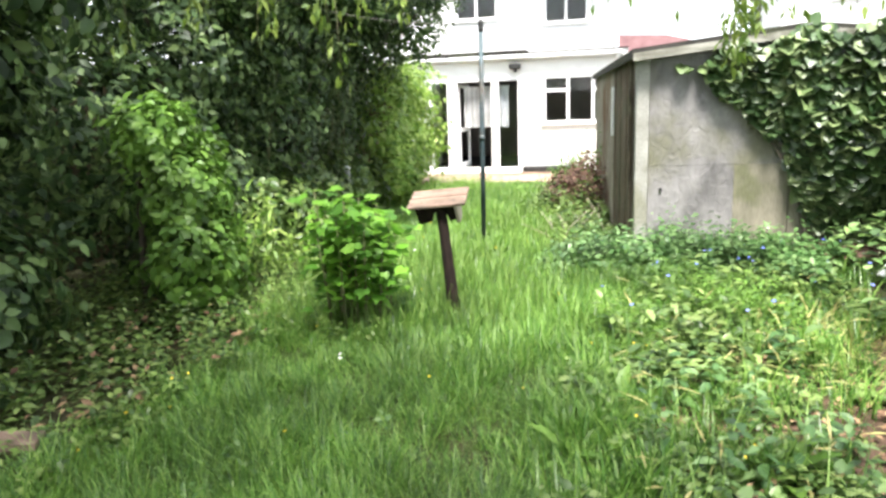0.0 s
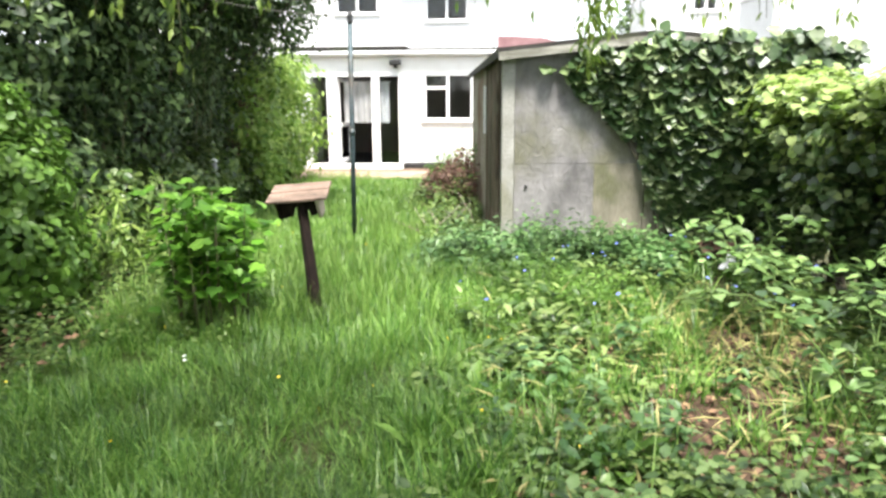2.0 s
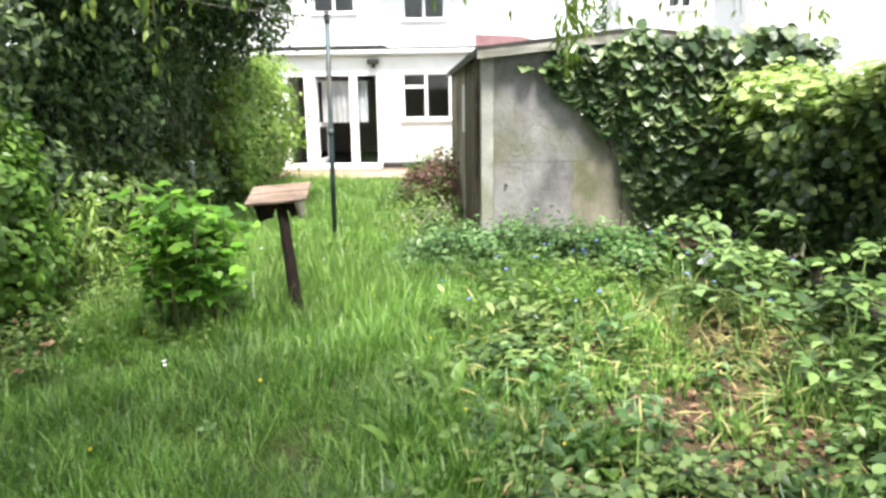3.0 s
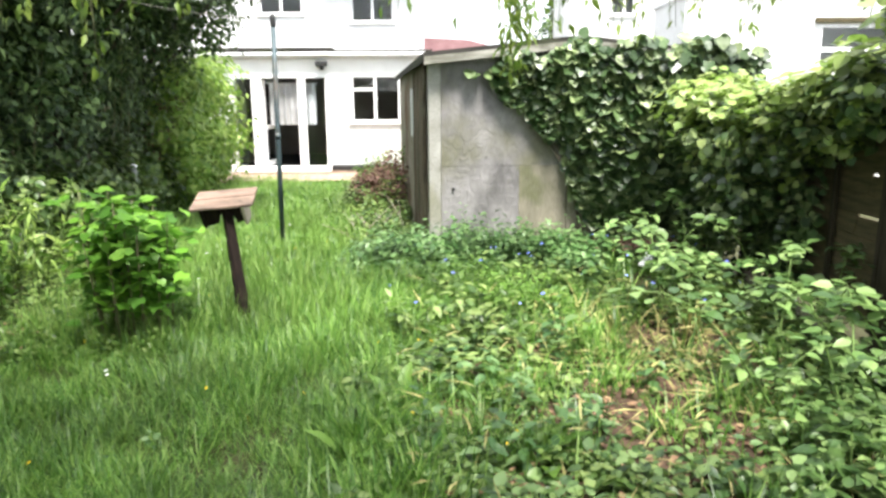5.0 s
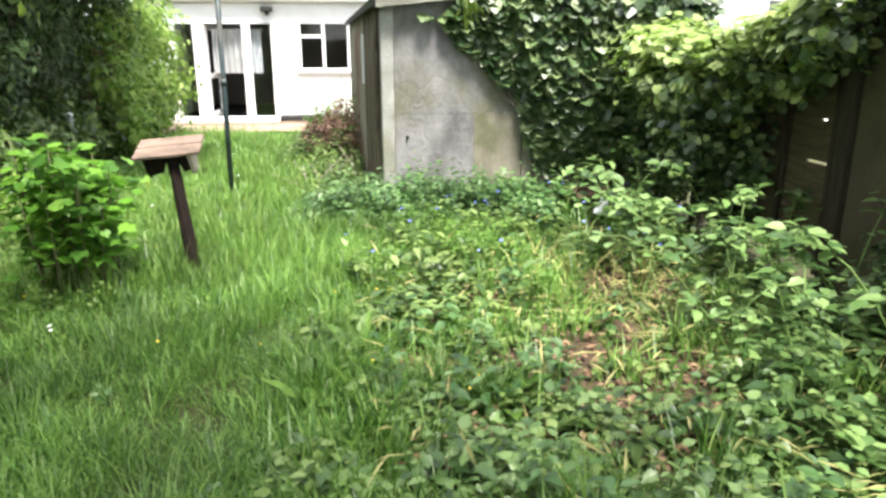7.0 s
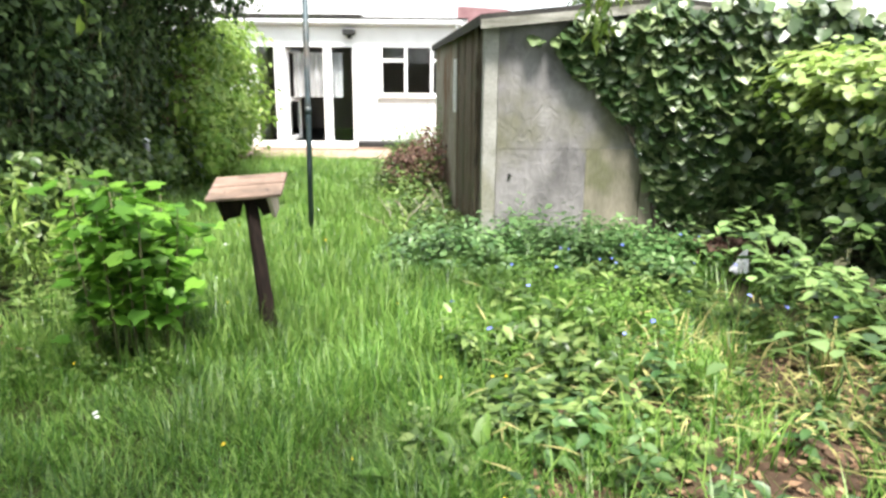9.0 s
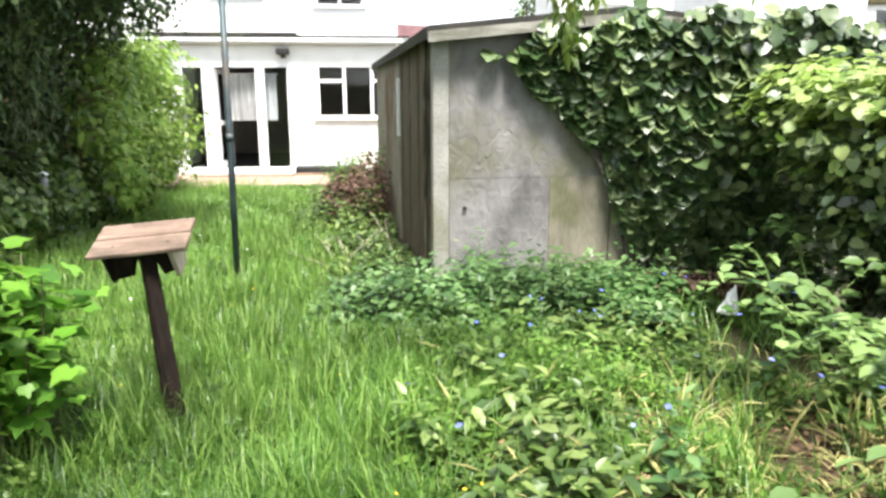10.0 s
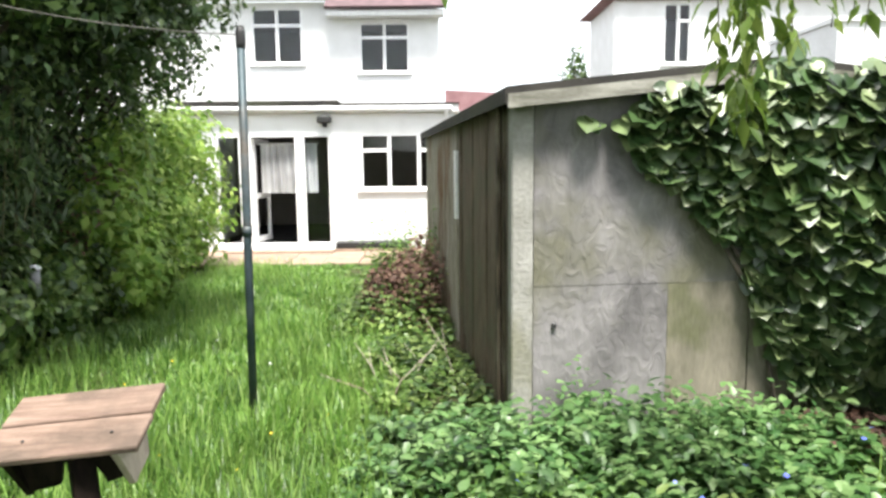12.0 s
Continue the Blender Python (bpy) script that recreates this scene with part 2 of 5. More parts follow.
def prism(bm, outline, depth, m):
    """Outline in the local x-z plane, thickened along local y from 0 to depth."""
    a = [bm.verts.new(m @ Vector((x, 0, z))) for x, z in outline]
    b = [bm.verts.new(m @ Vector((x, depth, z))) for x, z in outline]
    bm.faces.new(a)
    bm.faces.new(b[::-1])
    n = len(a)
    for k in range(n):
        bm.faces.new((a[k], b[k], b[(k + 1) % n], a[(k + 1) % n]))
    bmesh.ops.recalc_face_normals(bm, faces=bm.faces)
    return bm


def place(ob, parent):
    if parent is not None:
        ob.parent = parent
        if parent.type == "EMPTY":
            ob.matrix_parent_inverse = parent.matrix_basis.inverted()
    return ob


def part(name, bm, material, parent=None, label=""):
    if isinstance(bm, bpy.types.Mesh):
        me = bm
    else:
        me = bpy.data.meshes.new(name)
        bm.to_mesh(me)
        bm.free()
    if not me.materials:
        me.materials.append(material)
    ob = place(new(name, me), parent)
    if label:
        ob["label"] = label
    return ob


def thing(name, x, y, z, label, category, group="", kind=""):
    ob = new(name)
    ob.matrix_basis = Matrix.Translation((x, y, z))
    ob.empty_display_size = 0.1
    return tagged(ob, label, category, group, kind)


def stamp(name, shape, mats, pos):
    """One mesh of many copies of a small triangulated shape (vertices, triangles)."""
    tv, tf = np.array(shape[0], float), np.array(shape[1], int)
    n, k = len(pos), len(tv)
    v = (np.einsum("nij,kj->nki", mats, tv) + pos[:, None, :]).reshape(-1, 3)
    f = (tf[None] + (np.arange(n) * k)[:, None, None]).reshape(-1, 3)
    me = bpy.data.meshes.new(name)
    me.vertices.add(len(v))
    me.vertices.foreach_set("co", v.astype(np.float32).ravel())
    me.loops.add(len(f) * 3)
    me.loops.foreach_set("vertex_index", f.astype(np.int32).ravel())
    me.polygons.add(len(f))
    me.polygons.foreach_set("loop_start", np.arange(0, len(f) * 3, 3, dtype=np.int32))
    me.polygons.foreach_set("loop_total", np.full(len(f), 3, dtype=np.int32))
    me.polygons.foreach_set("use_smooth", np.ones(len(f), dtype=bool))
    me.update(calc_edges=True)
    return me


def unit(a):
    return a / np.maximum(np.linalg.norm(a, axis=1, keepdims=True), 1e-6)


def orient(nrm, tip, size, wide=1.0):
    z = unit(nrm)
    y = unit(tip - (tip * z).sum(1, keepdims=True) * z)
    x = np.cross(y, z)
    size = np.asarray(size).reshape(-1, 1)
    return np.stack([x * size * wide, y * size, z * size], axis=2)


LEAF = ([(0, 0, 0), (-0.26, 0.4, 0.06), (0.26, 0.4, 0.06), (0, 1, -0.1), (0, 0.45, 0)], [(0, 4, 1), (1, 4, 3), (3, 4, 2), (2, 4, 0)])
LANCE = ([(0, 0, 0), (-0.1, 0.4, 0.02), (0.1, 0.4, 0.02), (0, 1, -0.12)], [(0, 2, 1), (1, 2, 3)])
LOBED = ([(0, 0.32, -0.05), (0, 0.04, 0), (0.3, -0.08, 0.03), (0.46, 0.16, 0.04), (0.46, 0.5, 0.0), (0.22, 0.63, 0.02), (0, 1, -0.1),
          (-0.22, 0.63, 0.02), (-0.46, 0.5, 0.0), (-0.46, 0.16, 0.04), (-0.3, -0.08, 0.03)],
         [(0, k, k + 1) for k in range(1, 10)] + [(0, 10, 1)])
IVY_LEAF = ([(0, 0.4, -0.05), (0, 0.02, -0.01), (0.2, -0.1, 0.01), (0.4, 0.03, 0.03), (0.49, 0.27, 0.02), (0.42, 0.52, 0.03), (0.25, 0.76, 0.0), (0, 0.96, -0.1),
             (-0.25, 0.76, 0.0), (-0.42, 0.52, 0.03), (-0.49, 0.27, 0.02), (-0.4, 0.03, 0.03), (-0.2, -0.1, 0.01)],
            [(0, k, k + 1) for k in range(1, 12)] + [(0, 12, 1)])
OVATE = ([(0, 0, 0), (-0.3, 0.25, 0.05), (0.3, 0.25, 0.05), (-0.27, 0.6, 0.04), (0.27, 0.6, 0.04), (0, 1, -0.12), (0, 0.4, -0.02)],
         [(0, 6, 1), (0, 2, 6), (1, 6, 3), (2, 4, 6), (3, 6, 5), (6, 4, 5)])
STRAP = ([(-0.14, 0, 0), (0.14, 0, 0), (-0.13, 0.5, 0.1), (0.13, 0.5, 0.1), (0, 1, -0.08)], [(0, 1, 3), (0, 3, 2), (2, 3, 4)])
PETALS = ([(0, 0, 0), (0.5, 0.15, 0.1), (0.28, 0.48, 0.1), (-0.28, 0.48, 0.1), (-0.5, 0.1, 0.1), (-0.25, -0.45, 0.1), (0.3, -0.42, 0.1)],
          [(0, 1, 2), (0, 2, 3), (0, 3, 4), (0, 4, 5), (0, 5, 6), (0, 6, 1)])


def foliage(name, material, parent, shape, pos, out, size, droop=0.4, up=0.5, spread=0.8, wide=1.0, kind="stuff"):
    """Leaves at pos that face out and up, with the tips hanging by droop."""
    n = len(pos)
    nrm = unit(out + np.array([0, 0, up]) + rng.normal(0, spread * 0.5, (n, 3)))
    tip = unit(rng.normal(0, 1, (n, 3)) + out * 0.4) + np.array([0, 0, -droop])
    me = stamp(name, shape, orient(nrm, tip, size, wide), pos)
    ob = part(name, me, material, parent)
    ob["kind"] = kind
    return ob


def blobs(rows, n, inner=0.72, rough=0.32):
    """Points in the outer shells of ellipsoids (x, y, z, rx, ry, rz), with a lumpy outline and gaps; and the way out."""
    rows = np.array(rows, float)
    area = (rows[:, 3] * rows[:, 4] + rows[:, 4] * rows[:, 5] + rows[:, 3] * rows[:, 5])
    pick = rng.choice(len(rows), n, p=area / area.sum())
    d = unit(rng.normal(0, 1, (n, 3)))
    lump = 1 + rough * (np.sin(d[:, 0] * 5.1 + pick * 1.7) * np.sin(d[:, 1] * 6.3 + pick * 2.9) + 0.6 * np.sin(d[:, 2] * 9 + d[:, 0] * 7 + pick) + 0.4 * np.sin(d[:, 1] * 17 + d[:, 2] * 13))
    r = (inner + (1 - inner) * rng.random(n) ** 0.7) * lump
    p = rows[pick, :3] + d * rows[pick, 3:6] * r[:, None]
    q = (p[:, None, :] - rows[None, :, :3]) / rows[None, :, 3:6]
    deep = (np.linalg.norm(q, axis=2) < 0.6).any(axis=1)
    keep = ~deep & (p[:, 2] > 0.03)
    return p[keep], d[keep]
# ---- ground ----
def lump(x, y):
    return 0.025 * math.sin(x * 1.9 + y * 0.7) * math.sin(y * 1.3) + 0.012 * math.sin(x * 5.3) * math.sin(y * 4.1)


def build_ground():
    axis_x = [-400, -120, -40, -14] + [-6 + 0.25 * k for k in range(57)] + [14, 40, 120, 400]
    axis_y = [-400, -120, -40, -14] + [-4 + 0.25 * k for k in range(73)] + [22, 40, 120, 400]
    bm = bmesh.new()
    grid = []
    for y in axis_y:
        grid.append([bm.verts.new((x, y, lump(x, y) if -6 < x < 8 and -4 < y < 13.8 else -0.06 if -3 < x < 3 and 13 < y < 17 else 0)) for x in axis_x])
    for a, b in zip(grid, grid[1:]):
        for k in range(len(axis_x) - 1):
            bm.faces.new((a[k], a[k + 1], b[k + 1], b[k])).smooth = True
    ob = part("ground", bm, SOIL)
    tagged(ob, "dark soil and thatch under the overgrown lawn", "ground", kind="structure")


build_ground()


# ---- house ----
def window(parent, name, x0, x1, z0, z1, y, cols, tops, label, sill=True):
    """White frame with panes: cols are the inner mullion places, tops the height of a transom in each bay or None."""
    w = 0.055
    xs = [x0 + w, *[v for c in cols for v in (c - w * 0.6, c + w * 0.6)], x1 - w]
    panes = []
    for k, t in enumerate(tops):
        a, b = xs[2 * k], xs[2 * k + 1]
        panes += [(a, b, z0 + w, t - w * 0.6), (a, b, t + w * 0.6, z1 - w)] if t else [(a, b, z0 + w, z1 - w)]
    win = part(name, wall_with_holes(x0, x1, y - 0.05, y + 0.03, z0, z1, panes), UPVC, parent, label)
    for a, b, c, d in panes:
        p = part("pane", boxes((a, b, y - 0.012, y - 0.004, c, d)), GLASS, win)
        p.visible_shadow = False
    if sill:
        part("window_sill", boxes((x0 - 0.06, x1 + 0.06, y - 0.12, y - 0.053, z0 - 0.05, z0 - 0.004), bev=0.008), UPVC, win)
    return win


def wall_with_holes(x0, x1, y0, y1, z0, z1, holes):
    """One wall, thickened from y0 to y1, with rectangular openings (a, b, lo, hi)."""
    xs = sorted({x0, x1, *[v for h in holes for v in h[:2]]})
    zs = sorted({z0, z1, *[v for h in holes for v in h[2:]]})
    bm = bmesh.new()
    vs = {}

    def at(i, k, y):
        if (i, k, y) not in vs:
            vs[i, k, y] = bm.verts.new((xs[i], y, zs[k]))
        return vs[i, k, y]

    def solid(i, k):
        if not (0 <= i < len(xs) - 1 and 0 <= k < len(zs) - 1):
            return False
        cx, cz = (xs[i] + xs[i + 1]) / 2, (zs[k] + zs[k + 1]) / 2
        return not any(a < cx < b and lo < cz < hi for a, b, lo, hi in holes)
    for i in range(len(xs) - 1):
        for k in range(len(zs) - 1):
            if not solid(i, k):
                continue
            for y in (y0, y1):
                bm.faces.new((at(i, k, y), at(i + 1, k, y), at(i + 1, k + 1, y), at(i, k + 1, y)))
            for di, dk, a, b in ((-1, 0, (i, k), (i, k + 1)), (1, 0, (i + 1, k), (i + 1, k + 1)), (0, -1, (i, k), (i + 1, k)), (0, 1, (i, k + 1), (i + 1, k + 1))):
                if not solid(i + di, k + dk):
                    bm.faces.new((at(*a, y0), at(*b, y0), at(*b, y1), at(*a, y1)))
    bmesh.ops.recalc_face_normals(bm, faces=bm.faces)
    return bm


def build_house():
    house = thing("house", 0, 17, 0, "white rendered two-storey house with a flat-roofed rear extension", "house")
    part("extension_wall", wall_with_holes(-2.7, 2.35, 16, 16.25, -0.3, 2.56, [(-2.1, 0.07, 0.08, 2.22), (0.58, 2.16, 1.15, 2.2)]), RENDER_W, house)
    for a in (2.1, -2.7):
        part("extension_side_wall", boxes((a, a + 0.25, 16.25, 18.5, -0.3, 2.56)), RENDER_W, house)
    part("extension_roof", boxes((-2.8, 2.42, 15.9, 18.5, 2.57, 2.7)), RENDER_W, house, "flat roof with white fascia")
    part("felt_edge", boxes((-2.82, 0.22, 15.86, 18.4, 2.704, 2.79), bev=0.01), FELT, house, "raised dark felt edge")
    part("felt_edge", boxes((0.224, 2.43, 15.87, 18.4, 2.704, 2.735)), FELT, house)
    g = bmesh.new()
    tube(g, [(-2.8, 15.86, 2.64), (2.3, 15.86, 2.63)], 0.05, 10)
    part("gutter", g, UPVC, house)
    g = bmesh.new()
    tube(g, [(2.2, 15.86, 2.6), (2.2, 15.93, 2.5), (2.24, 15.95, 2.4), (2.24, 15.95, 0)], 0.034, 8)
    part("downpipe", g, UPVC, house)
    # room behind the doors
    part("room_shell", boxes((-2.45, 2.1, 21.0, 21.1, 0.0, 2.56), (-2.55, -2.452, 18.5, 21.1, 0, 2.56), (2.102, 2.2, 18.5, 21.1, 0, 2.56)), ROOM_M, house, "inner walls coloured dark for a dim room")
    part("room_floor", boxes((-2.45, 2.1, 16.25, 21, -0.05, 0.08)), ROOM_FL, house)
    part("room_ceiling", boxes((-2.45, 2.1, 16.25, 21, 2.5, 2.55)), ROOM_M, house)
    # patio doors
    d = part("patio_door_frame", wall_with_holes(-2.1, 0.07, 15.985, 16.07, 0.08, 2.22, [(-2.03, -1.66, 0.17, 2.14), (-1.42, -0.62, 0.17, 2.14), (-0.44, 0.0, 0.17, 2.14)]), UPVC, house, "white plastic patio door frame")
    for a, b in ((-2.03, -1.66), (-0.44, 0.0)):
        p = part("pane", boxes((a, b, 16.03, 16.038, 0.17, 2.14)), GLASS, d)
        p.visible_shadow = False
    part("threshold", boxes((-2.16, 0.13, 15.88, 15.978, 0.05, 0.12), bev=0.01), UPVC, house)
    hinge = Matrix.Translation((-1.4, 16.08, 0)) @ Matrix.Rotation(radians(82), 4, "Z")
    db = wall_with_holes(0, 0.76, 0, 0.05, 0.17, 2.12, [(0.09, 0.67, 0.27, 1.0), (0.09, 0.67, 1.1, 2.03)])
    bmesh.ops.transform(db, matrix=hinge, verts=db.verts)
    leaf = part("open_door", db, UPVC, house, "white glazed door standing open into the room")
    for lo, hi in ((0.27, 1.0), (1.1, 2.03)):
        p = part("pane", boxes((0.09, 0.67, 0.02, 0.028, lo, hi), m=hinge), GLASS, leaf)
        p.visible_shadow = False
    window(house, "kitchen_window", 0.58, 2.16, 1.15, 2.2, 16.06, [1.13, 1.68], [1.88, None, 1.88], "white framed casement window with top lights")
    # upper storey
    part("upper_wall", wall_with_holes(-8, 2.1, 18.5, 18.75, 2.705, 5.1, [(-1.97, -0.85, 3.8, 5.0), (0.36, 1.46, 3.6, 4.68)]), RENDER_W, house)
    for row in ((1.85, 2.1, 18.75, 26, 0, 5.1), (-8, -7.75, 18.75, 26, 0, 5.1), (-8, 2.1, 26, 26.2, 0, 5.1), (-8, -2.71, 18.5, 18.75, 0, 2.7)):
        part("side_wall", boxes(row), RENDER_W, house)
    window(house, "bedroom_window", -1.97, -0.85, 3.8, 5.0, 18.56, [-1.41], [4.62, 4.62], "white framed bedroom window")
    window(house, "bedroom_window", 0.36, 1.46, 3.6, 4.68, 18.56, [0.91], [4.35, 4.35], "white framed bedroom window")
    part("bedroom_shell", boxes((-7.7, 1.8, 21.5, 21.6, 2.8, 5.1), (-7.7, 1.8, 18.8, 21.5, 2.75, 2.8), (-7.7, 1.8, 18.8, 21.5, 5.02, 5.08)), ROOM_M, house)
    part("fascia", boxes((-0.3, 2.2, 18.12, 18.2, 4.74, 4.86), bev=0.01), UPVC, house)
    part("fascia", boxes((-8.1, -0.304, 18.22, 18.3, 5.1, 5.24), bev=0.01), UPVC, house)
    part("soffit", boxes((-0.3, 2.2, 18.2, 18.5, 4.75, 4.79), (-8.1, -0.304, 18.3, 18.5, 5.12, 5.16)), UPVC, house)
    for x0, x1, y0, z0 in ((-0.3, 2.25, 18.05, 4.865), (-8.15, -0.304, 18.15, 5.245)):
        part("roof", boxes((x0, x1, 0, 5.2, 0, 0.06), m=Matrix.Translation((0, y0, z0)) @ Matrix.Rotation(radians(38), 4, "X")), TILE_P, house, "brown tiled pitched roof")
    # lean-to roof beside the extension
    part("lean_to_wall", boxes((2.36, 4.2, 18.4, 18.6, 0, 2.745)), RENDER_W, house)
    hip = bmesh.new()
    prism(hip, [(2.22, 2.75), (4.3, 2.75), (3.9, 3.0), (3.35, 3.14), (2.22, 3.2)], 0.08, Matrix.Translation((0, 18.3, 0)))
    part("lean_to_roof", hip, TILE_R, house, "red tiled lean-to roof")
    # wall lamp and black pipe box
    lamp = thing("wall_lamp", -0.04, 15.95, 2.4, "dark grey security lamp fixed beside the patio door", "lamp")
    part("lamp_body", boxes((-0.17, 0.08, 15.82, 15.997, 2.38, 2.5), bev=0.02), BLACK_M, lamp)
    part("lamp_bracket", boxes((-0.08, 0.0, 15.88, 15.98, 2.31, 2.378), bev=0.008), BLACK_M, lamp)
    # curtain
    bm = bmesh.new()
    prev = None
    for k in range(41):
        x = -1.3 + 1.06 * k / 40
        y = 16.2 + 0.03 * math.sin(k * 1.25) + 0.012 * math.sin(k * 3.1)
        cur = [bm.verts.new((x, y + 0.008 * math.sin(j * 2 + k), 1.1 + 0.92 * j / 6)) for j in range(7)]
        if prev:
            for j in range(6):
                bm.faces.new((prev[j], cur[j], cur[j + 1], prev[j + 1])).smooth = True
        prev = cur
    cu = part("net_curtain", bm, CURTAIN)
    tagged(cu, "white net half curtain hanging inside the patio door", "curtain")
    bm = bmesh.new()
    tube(bm, [(-1.36, 16.2, 2.02), (-0.2, 16.2, 2.02)], 0.012, 8)
    tagged(part("curtain_rod", bm, UPVC), "thin white rod carrying the net curtain", "curtain rod")


build_house()


def build_patio():
    base = new("patio", None)
    base.matrix_basis = Matrix.Translation((0, 15, -0.05))
    tagged(base, "worn sandstone paving along the house", "patio", kind="structure")
    me_bm = boxes((-0.295, 0.295, -0.295, 0.295, -0.04, 0.0), bev=0.008)
    first = part("slab", me_bm, PAVING, base)
    me = first.data
    first.matrix_basis = Matrix.Translation((-2.6, 14.5, 0.03))
    for i in range(9):
        for j in range(3):
            if i or j:
                ob = place(new("slab", me), base)
                ob.matrix_basis = pose(-2.6 + i * 0.6, 14.5 + j * 0.6, 0.03 + 0.004 * math.sin(i * 3 + j * 5), 0.4 * math.sin(i * 7 + j), 0.4 * math.cos(i + j * 3), 0)
    part("door_step", boxes((-1.9, 0.1, 15.55, 15.88, 0.035, 0.06), (0.1, 1.6, 15.72, 15.995, 0.035, 0.07), bev=0.008), PAVING, base)
    bl = part("black_box", boxes((0.12, 1.5, 15.76, 15.99, 0.072, 0.2), bev=0.02), BLACK_M)
    tagged(bl, "low black plastic drain channel against the wall", "drain channel")


build_patio()


def build_neighbours():
    nb = thing("neighbour_house", 9, 20, 0, "pale rendered neighbouring house with a brown roof", "house")
    part("wall", wall_with_holes(6.05, 13, 19, 19.25, 0, 5.2, [(7.15, 7.8, 3.8, 5.15)]), RENDER_W, nb)
    part("side_wall", boxes((6.05, 6.3, 19.25, 21.2, 0, 5.2)), RENDER_W, nb)
    part("side_wall", boxes((12.75, 13, 19.25, 21.2, 0, 5.2)), RENDER_W, nb)
    part("back_wall", boxes((6.05, 13, 21.2, 21.4, 0, 5.2)), RENDER_W, nb)
    window(nb, "bedroom_window", 7.15, 7.8, 3.8, 5.15, 19.06, [7.5], [None, 4.75], "white framed upstairs window")
    bm = bmesh.new()
    prism(bm, [(5.75, 5.22), (13.4, 5.22), (9.5, 7.2)], 2.7, Matrix.Translation((0, 18.8, 0)))
    part("roof", bm, TILE_R, nb, "brown tiled gable roof")
    ob = thing("neighbour_outbuilding", 9, 10, 0, "low pale outbuilding with a window above the ivy", "outbuilding")
    part("wall", wall_with_holes(5.95, 11.5, 10, 10.2, 0, 2.98, [(7.85, 9.0, 1.93, 2.62)]), RENDER_W, ob)
    for row in ((5.95, 6.15, 10.2, 11.2, 0, 2.98), (11.3, 11.5, 10.2, 11.2, 0, 2.98), (5.95, 11.5, 11.2, 11.4, 0, 2.98)):
        part("side_wall", boxes(row), RENDER_W, ob)
    part("roof", boxes((5.93, 11.52, 9.97, 11.42, 2.984, 3.03)), RENDER_W, ob)
    window(ob, "outbuilding_window", 7.85, 9.0, 1.93, 2.62, 10.05, [], [2.27], "white framed window under a brown lintel", sill=False)
    part("lintel", boxes((7.78, 9.07, 9.95, 9.997, 2.63, 2.7), bev=0.005), FENCE, ob, "brown wooden lintel")


build_neighbours()

# ---- shed ----
SHED = Matrix.Translation((2.5, 6.81, 0)) @ Matrix.Rotation(math.atan2(0.095, 0.995), 4, "Z")


